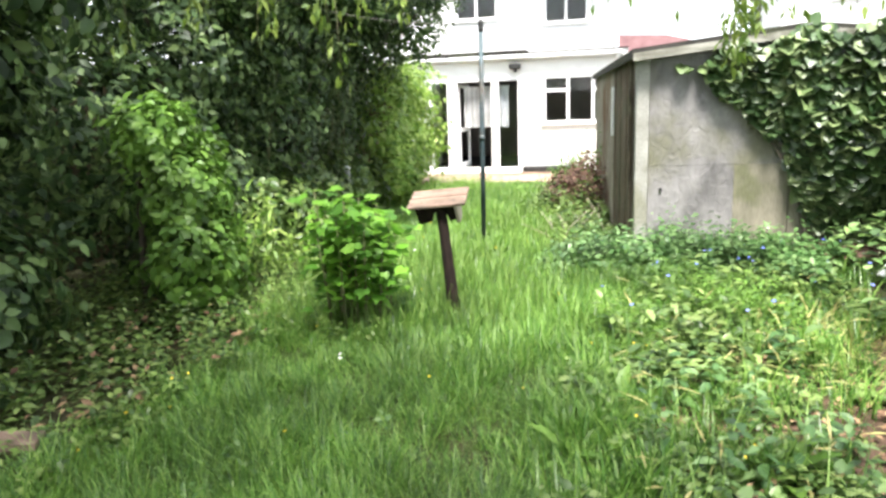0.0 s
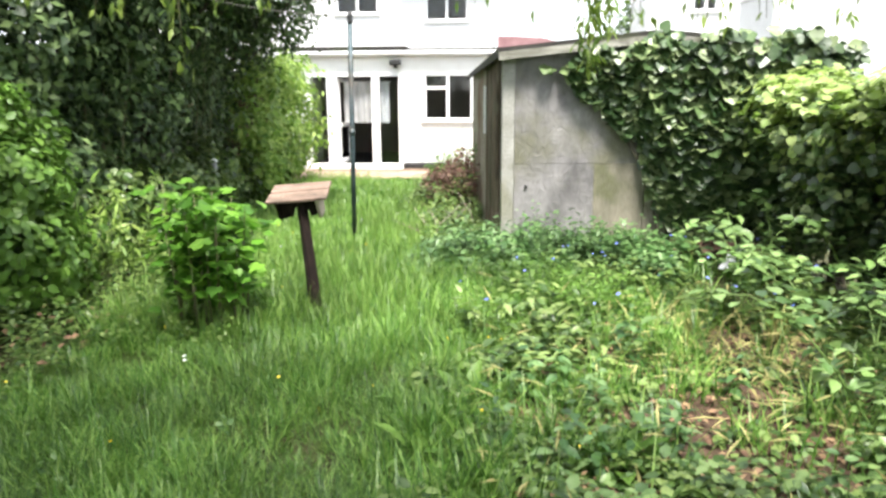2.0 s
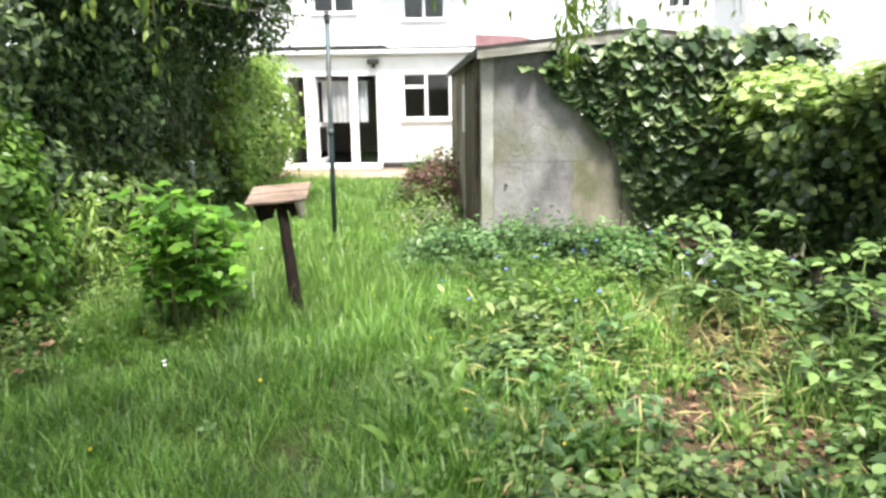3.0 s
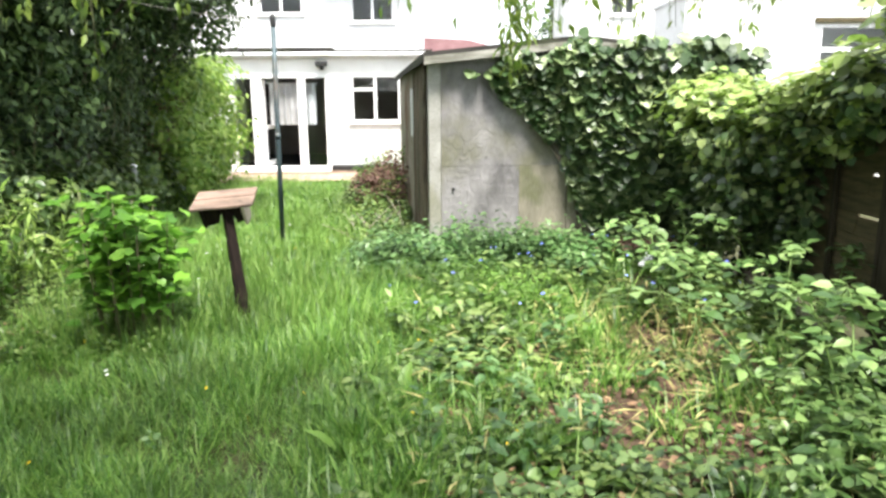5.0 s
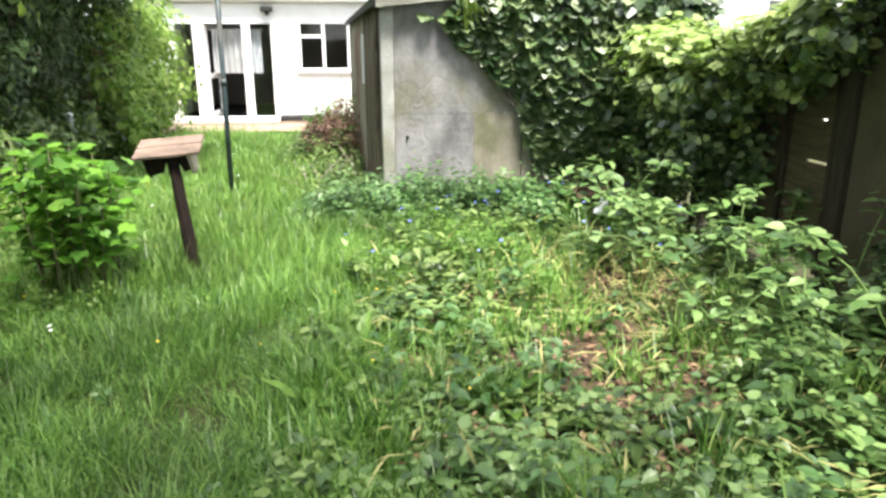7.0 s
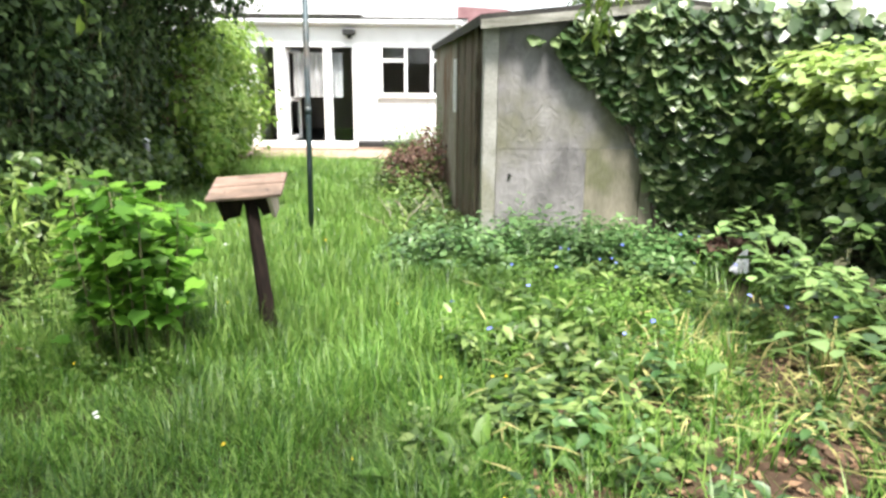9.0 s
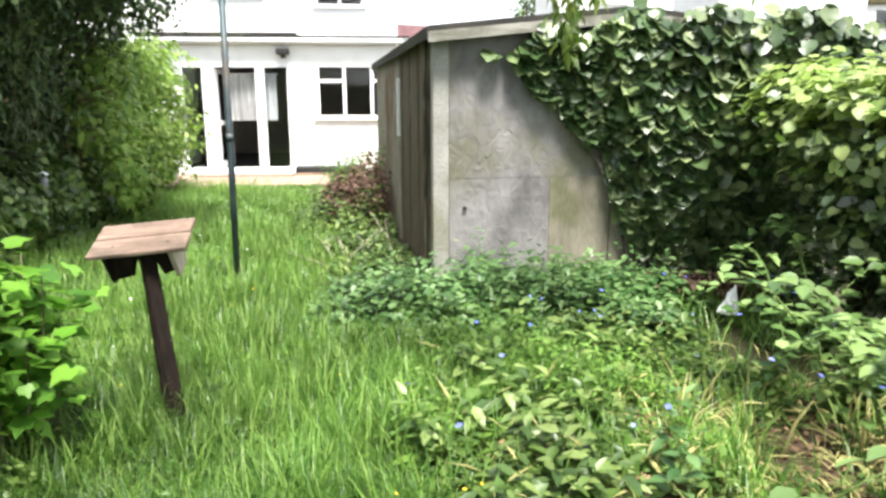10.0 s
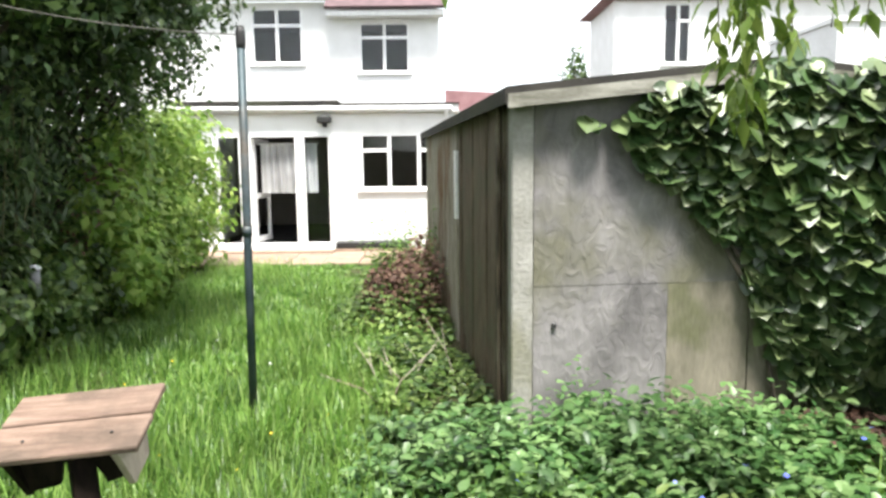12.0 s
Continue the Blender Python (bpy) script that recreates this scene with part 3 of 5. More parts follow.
def build_shed():
    shed = thing("shed", 2.5, 6.81, 0, "old grey concrete shed with felt roof, half overgrown with ivy", "shed")
    W, D, E, A = 2.7, 5.5, 2.01, 2.125

    def top(s):
        return E + (A - E) * (1 - abs(s - W / 2) / (W / 2))
    # front: sheets and panels, each its own piece with open joints
    for nm, mat, out in (("upper_sheet", CONCRETE, [(0.0, 0.958), (1.345, 0.958), (1.345, top(1.345)), (0.0, E)]),
                         ("upper_sheet", CONCRETE, [(1.347, 0.958), (W, 0.958), (W, E), (1.349, top(1.349))]),
                         ("lower_sheet", CONCRETE, [(0.0, -0.1), (0.78, -0.1), (0.78, 0.957), (0.0, 0.957)]),
                         ("lower_sheet", CONC_MOSS, [(0.782, -0.1), (1.27, -0.1), (1.27, 0.957), (0.782, 0.957)]),
                         ("lower_sheet", CONC_MOSS, [(1.28, -0.1), (W, -0.1), (W, 0.957), (1.28, 0.957)])):
        bm = bmesh.new()
        prism(bm, out, 0.06, SHED @ Matrix.Translation((0, 0.002 if nm == "lower_sheet" else 0, 0)))
        part(nm, bm, mat, shed)
    bm = bmesh.new()
    prism(bm, [(0.02, -0.1), (W - 0.02, -0.1), (W - 0.02, E - 0.02), (W / 2, A - 0.02), (0.02, E - 0.02)], 0.05, SHED @ Matrix.Translation((0, 0.068, 0)))
    part("backing", bm, CONC_MOSS, shed)
    part("bolt", boxes((0.1, 0.13, -0.02, -0.003, 0.72, 0.75), m=SHED, bev=0.006), BLACK_M, shed)
    # side facing the lawn
    part("corner_post", boxes((-0.125, -0.003, -0.004, 0.1, -0.1, E - 0.01), m=SHED, bev=0.008), CONC_LIGHT, shed, "pale concrete corner post")
    part("side_panel", boxes((-0.09, 0.08, 2.3, D, -0.1, E), m=SHED), CONC_LIGHT, shed)
    part("back_wall", boxes((0.02, W - 0.02, D, D + 0.08, -0.1, E - 0.05), m=SHED), CONC_LIGHT, shed)
    part("side_panel", boxes((W - 0.08, W, 0.13, D, -0.1, E - 0.05), m=SHED), CONC_LIGHT, shed)
    door = part("side_door", boxes((-0.08, -0.04, 0.105, 2.3, -0.05, E), m=SHED), BOARD_DARK, shed, "dark rotten boarded door")
    for k in range(14):
        y = 0.125 + k * 0.154
        low, out_by = -0.04 + 0.05 * ((k * 7) % 5), 0.004 * ((k * 3) % 4)
        part("plank", boxes((-0.106 - out_by, -0.082, y, y + 0.148 - 0.006 * (k % 3), low, E - 0.02 - 0.02 * (k % 2)), m=SHED @ Matrix.Rotation(radians(0.5 * math.sin(k * 2.3)), 4, "X"), bev=0.006), BOARD_DARK if k < 3 else BOARD_BROWN, door)
    part("jamb", boxes((-0.15, -0.122, 0.3, 0.37, -0.05, E - 0.04), m=SHED, bev=0.008), BOARD_DARK, door, "dark split door jamb")
    part("window_strip", boxes((-0.14, -0.092, 2.32, 2.42, 1.15, 1.75), m=SHED, bev=0.005), UPVC, shed, "narrow white plastic strip")
    for k in range(18):
        y = 2.45 + k * 0.168
        part("board", boxes((-0.115 - 0.007 * (k % 2), -0.092, y, y + 0.16, -0.05, E - 0.02), m=SHED, bev=0.004), BOARD_OLD, shed)
    # roof
    ov = 0.17
    out = [(-ov, E - 0.02), (W / 2, A + 0.02), (W + ov, E - 0.02), (W + ov, E + 0.03), (W / 2, A + 0.075), (-ov, E + 0.03)]
    bm = bmesh.new()
    prism(bm, out, D + 0.3, SHED @ Matrix.Translation((0, -0.1, 0)))
    part("roof", bm, FELT, shed, "sagging dark felt roof")
    bm = bmesh.new()
    prism(bm, [(-ov, E - 0.085), (W / 2, A - 0.04), (W / 2, A + 0.03), (-ov, E - 0.012)], 0.028, SHED @ Matrix.Translation((0, -0.13, 0)))
    part("fascia", bm, FASCIA, shed, "weathered grey fascia board")
    bm = bmesh.new()
    prism(bm, [(W / 2 + 0.003, A - 0.04), (W + ov, E - 0.085), (W + ov, E - 0.012), (W / 2 + 0.003, A + 0.03)], 0.028, SHED @ Matrix.Translation((0, -0.13, 0)))
    part("fascia", bm, FASCIA, shed)
    part("eave_board", boxes((-ov - 0.012, -ov, -0.1, D + 0.2, E - 0.06, E + 0.02), m=SHED), FELT, shed)


build_shed()


# ---- fence and wall on the far side of the bed ----
def build_fence():
    X = 5.25
    f = thing("fence", X, 4.5, 0, "brown lap fence panels with posts and a broken slat", "fence")
    y0, y1, zb = 4.14, 5.95, 0.13
    mid, half = (y0 + y1) / 2, (y1 - y0) / 2
    for y, top in ((4.07, 1.85), (6.0, 1.6)):
        part("post", boxes((X - 0.07, X + 0.04, y - 0.06, y + 0.06, -0.1, top), bev=0.008), FENCE_POST, f)
    full = part("slat", boxes((-0.009, 0.009, -half, half, 0, 0.165), bev=0.003), FENCE, f)
    full.matrix_basis = pose(X, mid, zb, 0, 8, 0)
    broken = {4: (-0.83, -0.54, 0.036), 6: (-0.7, -0.64, 0.034)}
    for k in range(1, 11):
        z = zb + k * 0.14
        if k in broken:
            a, b, gap = broken[k]
            for lo, hi, drop in ((-half, a - 0.003, 0.004), (a, b, gap), (b + 0.003, half, 0.0)):
                q = part("slat", boxes((-0.009, 0.009, lo, hi, 0, 0.165 - drop), bev=0.003), FENCE, f, "broken slat")
                q.matrix_basis = pose(X, mid, z - drop * 0.2, 0, 8, 0)
        else:
            ob = place(new("slat", full.data), f)
            ob.matrix_basis = pose(X + 0.004 * math.sin(k * 1.7), mid, z, 0.25 * math.sin(k * 2.2), 8, 0)
    for y in (y0 + 0.02, y0 + 0.56, y0 + 1.12, y1 - 0.06):
        part("batten", boxes((X - 0.05, X - 0.02, y, y + 0.045, 0.1, 1.62), bev=0.005), FENCE_POST, f)
    w = thing("garden_wall", 5.3, 2.9, 0, "mossy rendered wall, coloured dark as if in shade, partly hung with ivy", "wall")
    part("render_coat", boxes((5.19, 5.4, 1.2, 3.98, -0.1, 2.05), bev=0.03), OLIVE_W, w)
    # plain boundary that closes the place
    for nm, row in (("wall_west", (-3.6, -3.5, -6, 18.4, 0, 2.2)), ("wall_south", (-3.6, 5.5, -6.1, -6, 0, 2.2)), ("wall_east", (5.41, 5.5, -6, 1.19, 0, 2.0))):
        tagged(part(nm, boxes(row), FENCE), "brown boarded boundary of the garden", "fence", kind="structure")


build_fence()


# ---- bird table, pole, line ----
def build_bird_table():
    t = thing("bird_table", 1.01, 4.8, 0, "leaning bird table with bare timber top on a dark post", "bird table")
    base, head = Vector((1.06, 4.79, -0.05)), Vector((0.91, 4.98, 0.82))
    d = (head - base)
    lean = Matrix.Translation(base) @ d.to_track_quat("Z", "Y").to_matrix().to_4x4()
    part("post", boxes((-0.028, 0.028, -0.034, 0.034, 0, d.length), m=lean @ Matrix.Rotation(radians(90), 4, "Z") , bev=0.006), POST_M, t)
    part("post_batten", boxes((0.04, 0.056, -0.024, 0.018, 0.0, d.length - 0.01), m=lean @ Matrix.Rotation(radians(-1.6), 4, "Y"), bev=0.005), POST_M, t, "second dark batten beside the post")
    # pale timber strip stands in for a highlight on the post edge
    part("edge_highlight", boxes((0.02, 0.029, -0.034, -0.0285, 0.05, 0.5), m=lean, bev=0.002), GUSSET, t, "pale strip imitating the light along the post edge")
    top = Matrix.Translation((0.89, 5.02, 0.885)) @ Matrix.Rotation(radians(4), 4, "Z") @ Matrix.Rotation(radians(17), 4, "X") @ Matrix.Rotation(radians(-5), 4, "Y")
    part("plank", boxes((-0.225, 0.222, -0.155, -0.002, 0, 0.022), m=top, bev=0.004), PLANK, t, "bare pinkish timber plank")
    part("plank", boxes((-0.222, 0.218, 0.003, 0.145, 0.002, 0.026), m=top, bev=0.004), PLANK, t, "bare pinkish timber plank")
    for x, mat in ((-0.15, POST_M), (0.15, GUSSET)):
        bm = bmesh.new()
        prism(bm, [(-0.13, -0.005), (0.12, -0.005), (0.05, -0.17), (-0.08, -0.17)], 0.02, top @ Matrix.Translation((x, 0, 0)) @ Matrix.Rotation(radians(90), 4, "Z"))
        part("gusset", bm, mat, t)
    for y in (-0.085, 0.075):
        bm = bmesh.new()
        prism(bm, [(-0.165, -0.004), (0.128, -0.004), (0.128, -0.135), (0.075, -0.15), (0.055, -0.07), (-0.03, -0.06), (-0.06, -0.14), (-0.15, -0.155)], 0.02, top @ Matrix.Translation((0, y, 0)))
        part("apron", bm, POST_M, t, "dark arched board under the top")
    for x in (-0.12, 0.13):
        bm = bmesh.new()
        bmesh.ops.create_cone(bm, cap_ends=True, segments=8, radius1=0.005, radius2=0.005, depth=0.004, matrix=top @ Matrix.Translation((x, -0.08, 0.024)))
        part("nail", bm, BLACK_M, t)


build_bird_table()


def build_pole():
    p = thing("washing_line_pole", 0.81, 7.18, 0, "thin blue-green steel washing line pole standing in the grass", "pole")
    bm = bmesh.new()
    tube(bm, [(0.815, 7.18, -0.1), (0.825, 7.19, 1.2), (0.835, 7.2, 2.42)], 0.026, 12)
    part("shaft", bm, POLE_M, p)
    bm = bmesh.new()
    tube(bm, [(0.835, 7.2, 2.32), (0.835, 7.2, 2.35), (0.835, 7.2, 2.41), (0.835, 7.2, 2.45)], [0.027, 0.03, 0.03, 0.022], 12)
    part("cap", bm, BLACK_M, p)
    bm = bmesh.new()
    tube(bm, [(0.825, 7.19, 1.22), (0.8255, 7.19, 1.28)], 0.031, 12)
    part("collar", bm, POLE_M, p)
    a, b = Vector((0.835, 7.2, 2.4)), Vector((-1.8, 6.9, 2.95))
    bm = bmesh.new()
    tube(bm, [a.lerp(b, k / 14) - Vector((0, 0, 0.5 * (k / 14) * (1 - k / 14))) for k in range(15)], 0.0035, 5)
    tagged(part("washing_line", bm, LINE_M), "thin sagging washing line tied to the pole", "washing line")


build_pole()

bm = bmesh.new()
bmesh.ops.create_icosphere(bm, subdivisions=4, radius=1.0)
for v in bm.verts:
    a = math.atan2(v.co.y, v.co.x)
    fold = 1 + 0.28 * math.sin(a * 5 + v.co.z * 3) + 0.5 * noise.noise(v.co * 2.5)
    lift = max(v.co.z, -0.25)
    v.co = Vector((4.36 + 0.04 * v.co.x * fold * (1.15 - 0.7 * lift) + 0.03 * lift, 6.06 + 0.04 * v.co.y * fold * (1.15 - 0.6 * lift), 0.15 + 0.15 * lift + 0.03 * noise.noise(v.co * 4)))
tagged(part("white_rag", bm, RAG), "crumpled white rag lying among the weeds", "rag")
tagged(part("timber_offcut", boxes((-0.14, 0.14, -0.07, 0.07, 0.02, 0.06), m=pose(-0.5, 2.28, 0.1, 0, 6, 25), bev=0.004), PLANK), "bare timber offcut lying in the weeds", "timber")


# ---- planting ----
def edge_right(y):
    return np.interp(y, [0, 2, 2.8, 3.5, 4.7, 6.3, 7.4, 8.3, 9.6, 12, 14], [2.3, 2.2, 2.15, 2.15, 2.3, 1.6, 1.65, 1.5, 1.25, 1.3, 1.5])


def edge_left(y):
    return np.interp(y, [0, 2, 4, 5.5, 7, 9, 14], [-0.2, -0.25, -0.2, -0.5, -1.1, -1.25, -1.3])


def build_grass():
    n = 330000
    cn = 15000
    cy, cx, ch = 0.6 + 13.4 * rng.random(cn) ** 1.4, rng.uniform(-1.6, 3.0, cn), rng.uniform(0.55, 1.5, cn)
    c = rng.integers(0, cn, n)
    dx, dy = rng.normal(0, 0.04, n), rng.normal(0, 0.04, n)
    loose = rng.random(n) < 0.3
    x, y = cx[c] + np.where(loose, dx * 4, dx), cy[c] + np.where(loose, dy * 4, dy)
    a = np.arctan2(dy, dx) + rng.normal(0, 0.6, n)
    l, r = edge_left(y), edge_right(y)
    keep = (x > l - 0.25 * rng.random(n) ** 2) & (x < r + 0.02 + 0.3 * rng.random(n) ** 2)
    x, y, a, ch = x[keep], y[keep], a[keep], ch[c][keep]
    n = len(x)
    tuft = 0.75 + 0.35 * np.sin(x * 3.1 + np.sin(y * 2.3)) * np.sin(y * 2.7 + 1.3 * np.sin(x * 1.7)) + 0.25 * np.sin(x * 9 + y * 5) * np.sin(y * 8.3 - x * 3)
    h = np.interp(y, [0, 11.5, 14.0], [1, 1, 0.4]) * np.clip(0.135 * tuft, 0.05, 0.3) * ch * rng.uniform(0.6, 1.3, n)
    lean = rng.uniform(0.1, 1.5, n)
    tip = np.stack([np.cos(a) * lean, np.sin(a) * lean, np.ones(n)], 1)
    nrm = np.stack([-np.cos(a), -np.sin(a), lean], 1)
    blade = ([(-0.022, 0, 0), (0.022, 0, 0), (-0.02, 0.4, 0), (0.02, 0.4, 0), (-0.014, 0.75, -0.07), (0.014, 0.75, -0.07), (0, 1, -0.22)],
             [(0, 1, 3), (0, 3, 2), (2, 3, 5), (2, 5, 4), (4, 5, 6)])
    m = orient(nrm, tip, h * 1.25)
    m[:, :, 0] *= (np.clip(0.14 / h, 0.6, 2) * np.interp(y, [0, 5, 14], [0.45, 0.75, 1.3]))[:, None]
    pos = np.stack([x, y, np.full(n, 0.0)], 1)
    ob = part("lawn_grass", stamp("lawn_grass", blade, m, pos), GRASS)
    tagged(ob, "long uncut bright green lawn grass", "grass", kind="stuff")
    # thin pale stalks gone to seed, their pale colour added to brighten the upper lawn
    n = 13000
    y = rng.uniform(4.2, 13.4, n)
    x = edge_left(y) - 0.1 + (edge_right(y) - edge_left(y) + 0.2) * rng.random(n) ** 1.15
    k = np.sin(x * 2.1 + y) * np.sin(y * 1.3 + 0.5 * x) > rng.uniform(-0.9, 0.6, n)
    x, y = x[k], y[k]
    n = len(x)
    a, lean = rng.uniform(0, 6.28, n), rng.uniform(0.05, 0.5, n)
    tip = np.stack([np.cos(a) * lean, np.sin(a) * lean, np.ones(n)], 1)
    stalk = ([(-0.008, 0, 0), (0.008, 0, 0), (-0.007, 0.6, -0.01), (0.007, 0.6, -0.01), (-0.011, 0.75, -0.03), (0.011, 0.75, -0.03), (0, 1, -0.1)],
             [(0, 1, 3), (0, 3, 2), (2, 3, 5), (2, 5, 4), (4, 5, 6)])
    m = orient(np.stack([-np.cos(a), -np.sin(a), lean], 1), tip, rng.uniform(0.18, 0.34, n))
    ob = part("grass_seedheads", stamp("grass_seedheads", stalk, m, np.stack([x, y, np.zeros(n)], 1)), GRASS_P)
    tagged(ob, "pale thin grass stalks gone to seed in the lawn", "grass", kind="stuff")


build_grass()


def field(name, material, label, category, shape, n, area, height, size, droop=0.25, up=1.2, spread=0.8, wide=1.0, keep=None, low=0.15):
    """Loose leaves over an area (x0, x1, y0, y1), up to a height given by a function of x and y."""
    x, y = rng.uniform(area[0], area[1], n), rng.uniform(area[2], area[3], n)
    if keep is not None:
        k = keep(x, y)
        x, y = x[k], y[k]
    h = height(x, y)
    k = h > 0.03
    x, y, h = x[k], y[k], h[k]
    z = h * (low + (1 - low) * rng.random(len(x)) ** 0.55)
    pos = np.stack([x, y, z], 1)
    out = np.stack([rng.normal(0, 0.3, len(x)), rng.normal(-0.15, 0.3, len(x)), np.full(len(x), 0.6)], 1)
    ob = foliage(name, material, None, shape, pos, out, rng.uniform(size[0], size[1], len(x)), droop, up, spread, wide)
    return tagged(ob, label, category, kind="stuff")


def herbs(name, material, label, category, n, area, height, size, keep=None, per=13, slim=0.9, shape=None):
    """Upright plants, each a leaning stem with leaves in a spiral, the largest low down; plants differ in height."""
    shape = shape or OVATE
    x, y = rng.uniform(area[0], area[1], n), rng.uniform(area[2], area[3], n)
    if keep is not None:
        k = keep(x, y)
        x, y = x[k], y[k]
    h = height(x, y) * rng.uniform(0.55, 1.2, len(x))
    k = h > 0.05
    x, y, h = x[k], y[k], h[k]
    m = len(x)
    u = np.tile((np.arange(per) + 0.5) / per, (m, 1)) * 0.8 + 0.2
    a = np.arange(per)[None] * 2.4 + rng.uniform(0, 6.28, (m, 1)) + rng.normal(0, 0.3, (m, per))
    lx, ly = rng.normal(0, 0.25, (m, 1)), rng.normal(0, 0.25, (m, 1))
    big = rng.uniform(size[0], size[1], (m, 1)) * (1.15 - 0.65 * u) * rng.uniform(0.75, 1.2, (m, per))
    px, py, pz = x[:, None] + lx * h[:, None] * u ** 2, y[:, None] + ly * h[:, None] * u ** 2, h[:, None] * u
    rise = rng.normal(-0.05, 0.22, (m, per)) + 0.4 * (u - 0.6)
    tip = np.stack([np.cos(a), np.sin(a), rise], 2).reshape(-1, 3)
    nrm = np.stack([-np.cos(a) * rise + rng.normal(0, 0.25, (m, per)), -np.sin(a) * rise + rng.normal(0, 0.25, (m, per)), np.ones((m, per))], 2).reshape(-1, 3)
    pos = np.stack([px + np.cos(a) * 0.012, py + np.sin(a) * 0.012, pz], 2).reshape(-1, 3)
    me = stamp(name, shape, orient(nrm, tip, big.ravel(), slim), pos)
    return tagged(part(name, me, material), label, category, kind="stuff")


def hills(rows):
    def h(x, y):
        v = np.zeros(len(x))
        for cx, cy, r, a in rows:
            v = np.maximum(v, a * np.exp(-(((x - cx) ** 2 + (y - cy) ** 2) / (r * r)) ** 1.5))
        return v * (0.85 + 0.25 * np.sin(x * 7.3 + y * 3.1) * np.sin(y * 6.1 - x * 2))
    return h


def in_bed(x, y):
    """Inside the bed, thinned in uneven clumps and nearly bare in two patches."""
    n = len(x)
    clump = np.sin(x * 4.3 + 1.3 * np.sin(y * 2.9)) * np.sin(y * 4.7 + 1.1 * np.sin(x * 2.3)) + 0.35 * np.sin(x * 11 + y * 3) * np.sin(y * 9 - x * 4)
    thick = rng.random(n) < np.clip(0.72 + 0.8 * clump, 0.22, 1) * np.where((x < 3.1) & (y > 4.7), 0.5, 1)
    earth = (((x - 3.42) / 0.38) ** 2 + ((y - 3.25) / 0.3) ** 2 > 1) | (rng.random(n) < 0.3)
    straw = (((x - 3.7) / 0.55) ** 2 + ((y - 4.3) / 0.6) ** 2 > 1) | (rng.random(n) < 0.24)
    return (x > edge_right(y) - 0.1 + 0.2 * np.sin(y * 5)) & thick & earth & straw


tagged(part("bare_earth", boxes((2.4, 4.4, 2.5, 5.0, -0.1, 0.045), bev=0.04), EARTH), "bare brown earth showing between the weeds", "earth", kind="structure")
field("dry_stalks", STRAW, "flattened straw-coloured dead stalks on the bed", "straw", STRAP, 620, (3.1, 4.35, 3.3, 5.0), lambda x, y: np.where(((x - 3.7) / 0.6) ** 2 + ((y - 4.25) / 0.75) ** 2 < 1, 0.1, 0), (0.07, 0.2), 0.1, 1.6, 0.6, 0.3)
field("dead_stems", STRAW, "broken dry stems lying through the weeds", "dry stems", LANCE, 450, (2.3, 4.8, 1.6, 5.4), lambda x, y: np.full(len(x), 0.22), (0.08, 0.2), 0.1, 0.8, 0.9, 0.35)
field("fallen_leaves", LITTER, "dry brown leaves scattered on bare earth", "leaf litter", LEAF, 2600, (2.4, 4.5, 2.2, 5.0), lambda x, y: np.full(len(x), 0.08), (0.03, 0.065), 0.1, 1.5, 0.7, 1.2)


def off_rag(x, y):
    return in_bed(x, y) & ~((x > 3.9) & (x < 4.6) & (y > 5.0) & (y < 6.3))


def round_rag(x, y):
    return (x > edge_right(y) - 0.1 + 0.2 * np.sin(y * 5)) & ~((x > 3.9) & (x < 4.6) & (y > 5.0) & (y < 6.3))


def low_patch(x, y):
    return 0.13 + 0.07 * np.sin(x * 4.3 + 1.1 * np.sin(y * 3)) * np.sin(y * 3.7) + 0.04 * np.sin(x * 11 + y * 7)


herbs("ground_weeds", WEED, "low broad-leaved weeds covering the bed", "weeds", 4300, (1.9, 5.0, 0.7, 6.7), low_patch, (0.06, 0.12), off_rag, 9)
herbs("nettles", NETTLE, "thick mound of pale green nettles below the shed", "nettles", 1500, (1.5, 4.6, 5.2, 7.0), hills([(2.3, 6.15, 0.6, 0.52), (2.9, 6.3, 0.7, 0.58), (3.6, 6.3, 0.7, 0.48), (1.9, 6.5, 0.5, 0.36), (4.1, 6.4, 0.5, 0.25)]), (0.08, 0.145), round_rag, 14)
herbs("alkanet", WEED, "leafy weeds with small blue flowers", "weeds", 900, (1.8, 4.7, 3.0, 5.9), hills([(2.6, 4.5, 0.5, 0.45), (2.75, 5.0, 0.5, 0.45), (3.2, 5.4, 0.5, 0.42), (3.9, 5.3, 0.45, 0.36), (2.45, 3.7, 0.35, 0.3), (2.75, 3.9, 0.35, 0.36), (4.4, 4.8, 0.5, 0.38)]), (0.1, 0.19), off_rag, 14, 0.7)
herbs("near_weeds", BRAMBLE, "leafy bramble and nettle growth close by", "weeds", 1150, (2.1, 5.0, 0.6, 3.6), hills([(2.7, 1.9, 0.55, 0.3), (3.3, 2.1, 0.6, 0.36), (4.0, 2.4, 0.6, 0.45), (4.6, 3.0, 0.6, 0.6), (4.5, 1.8, 0.6, 0.5), (3.3, 1.2, 0.7, 0.32), (2.5, 2.6, 0.35, 0.22)]), (0.065, 0.13), in_bed, 9, 1.0)
herbs("feathery_weeds", DOCK, "feathery fine-leaved weeds between grass and nettles", "weeds", 420, (1.8, 3.5, 4.3, 6.0), lambda x, y: 0.26 + 0.1 * np.sin(x * 4 + y * 3), (0.05, 0.1), lambda x, y: (x > edge_right(y) - 0.2) & (rng.random(len(x)) < np.clip(1.4 - np.abs(y - 5.2) * 1.3, 0, 1)), 26, 1.5, LANCE)
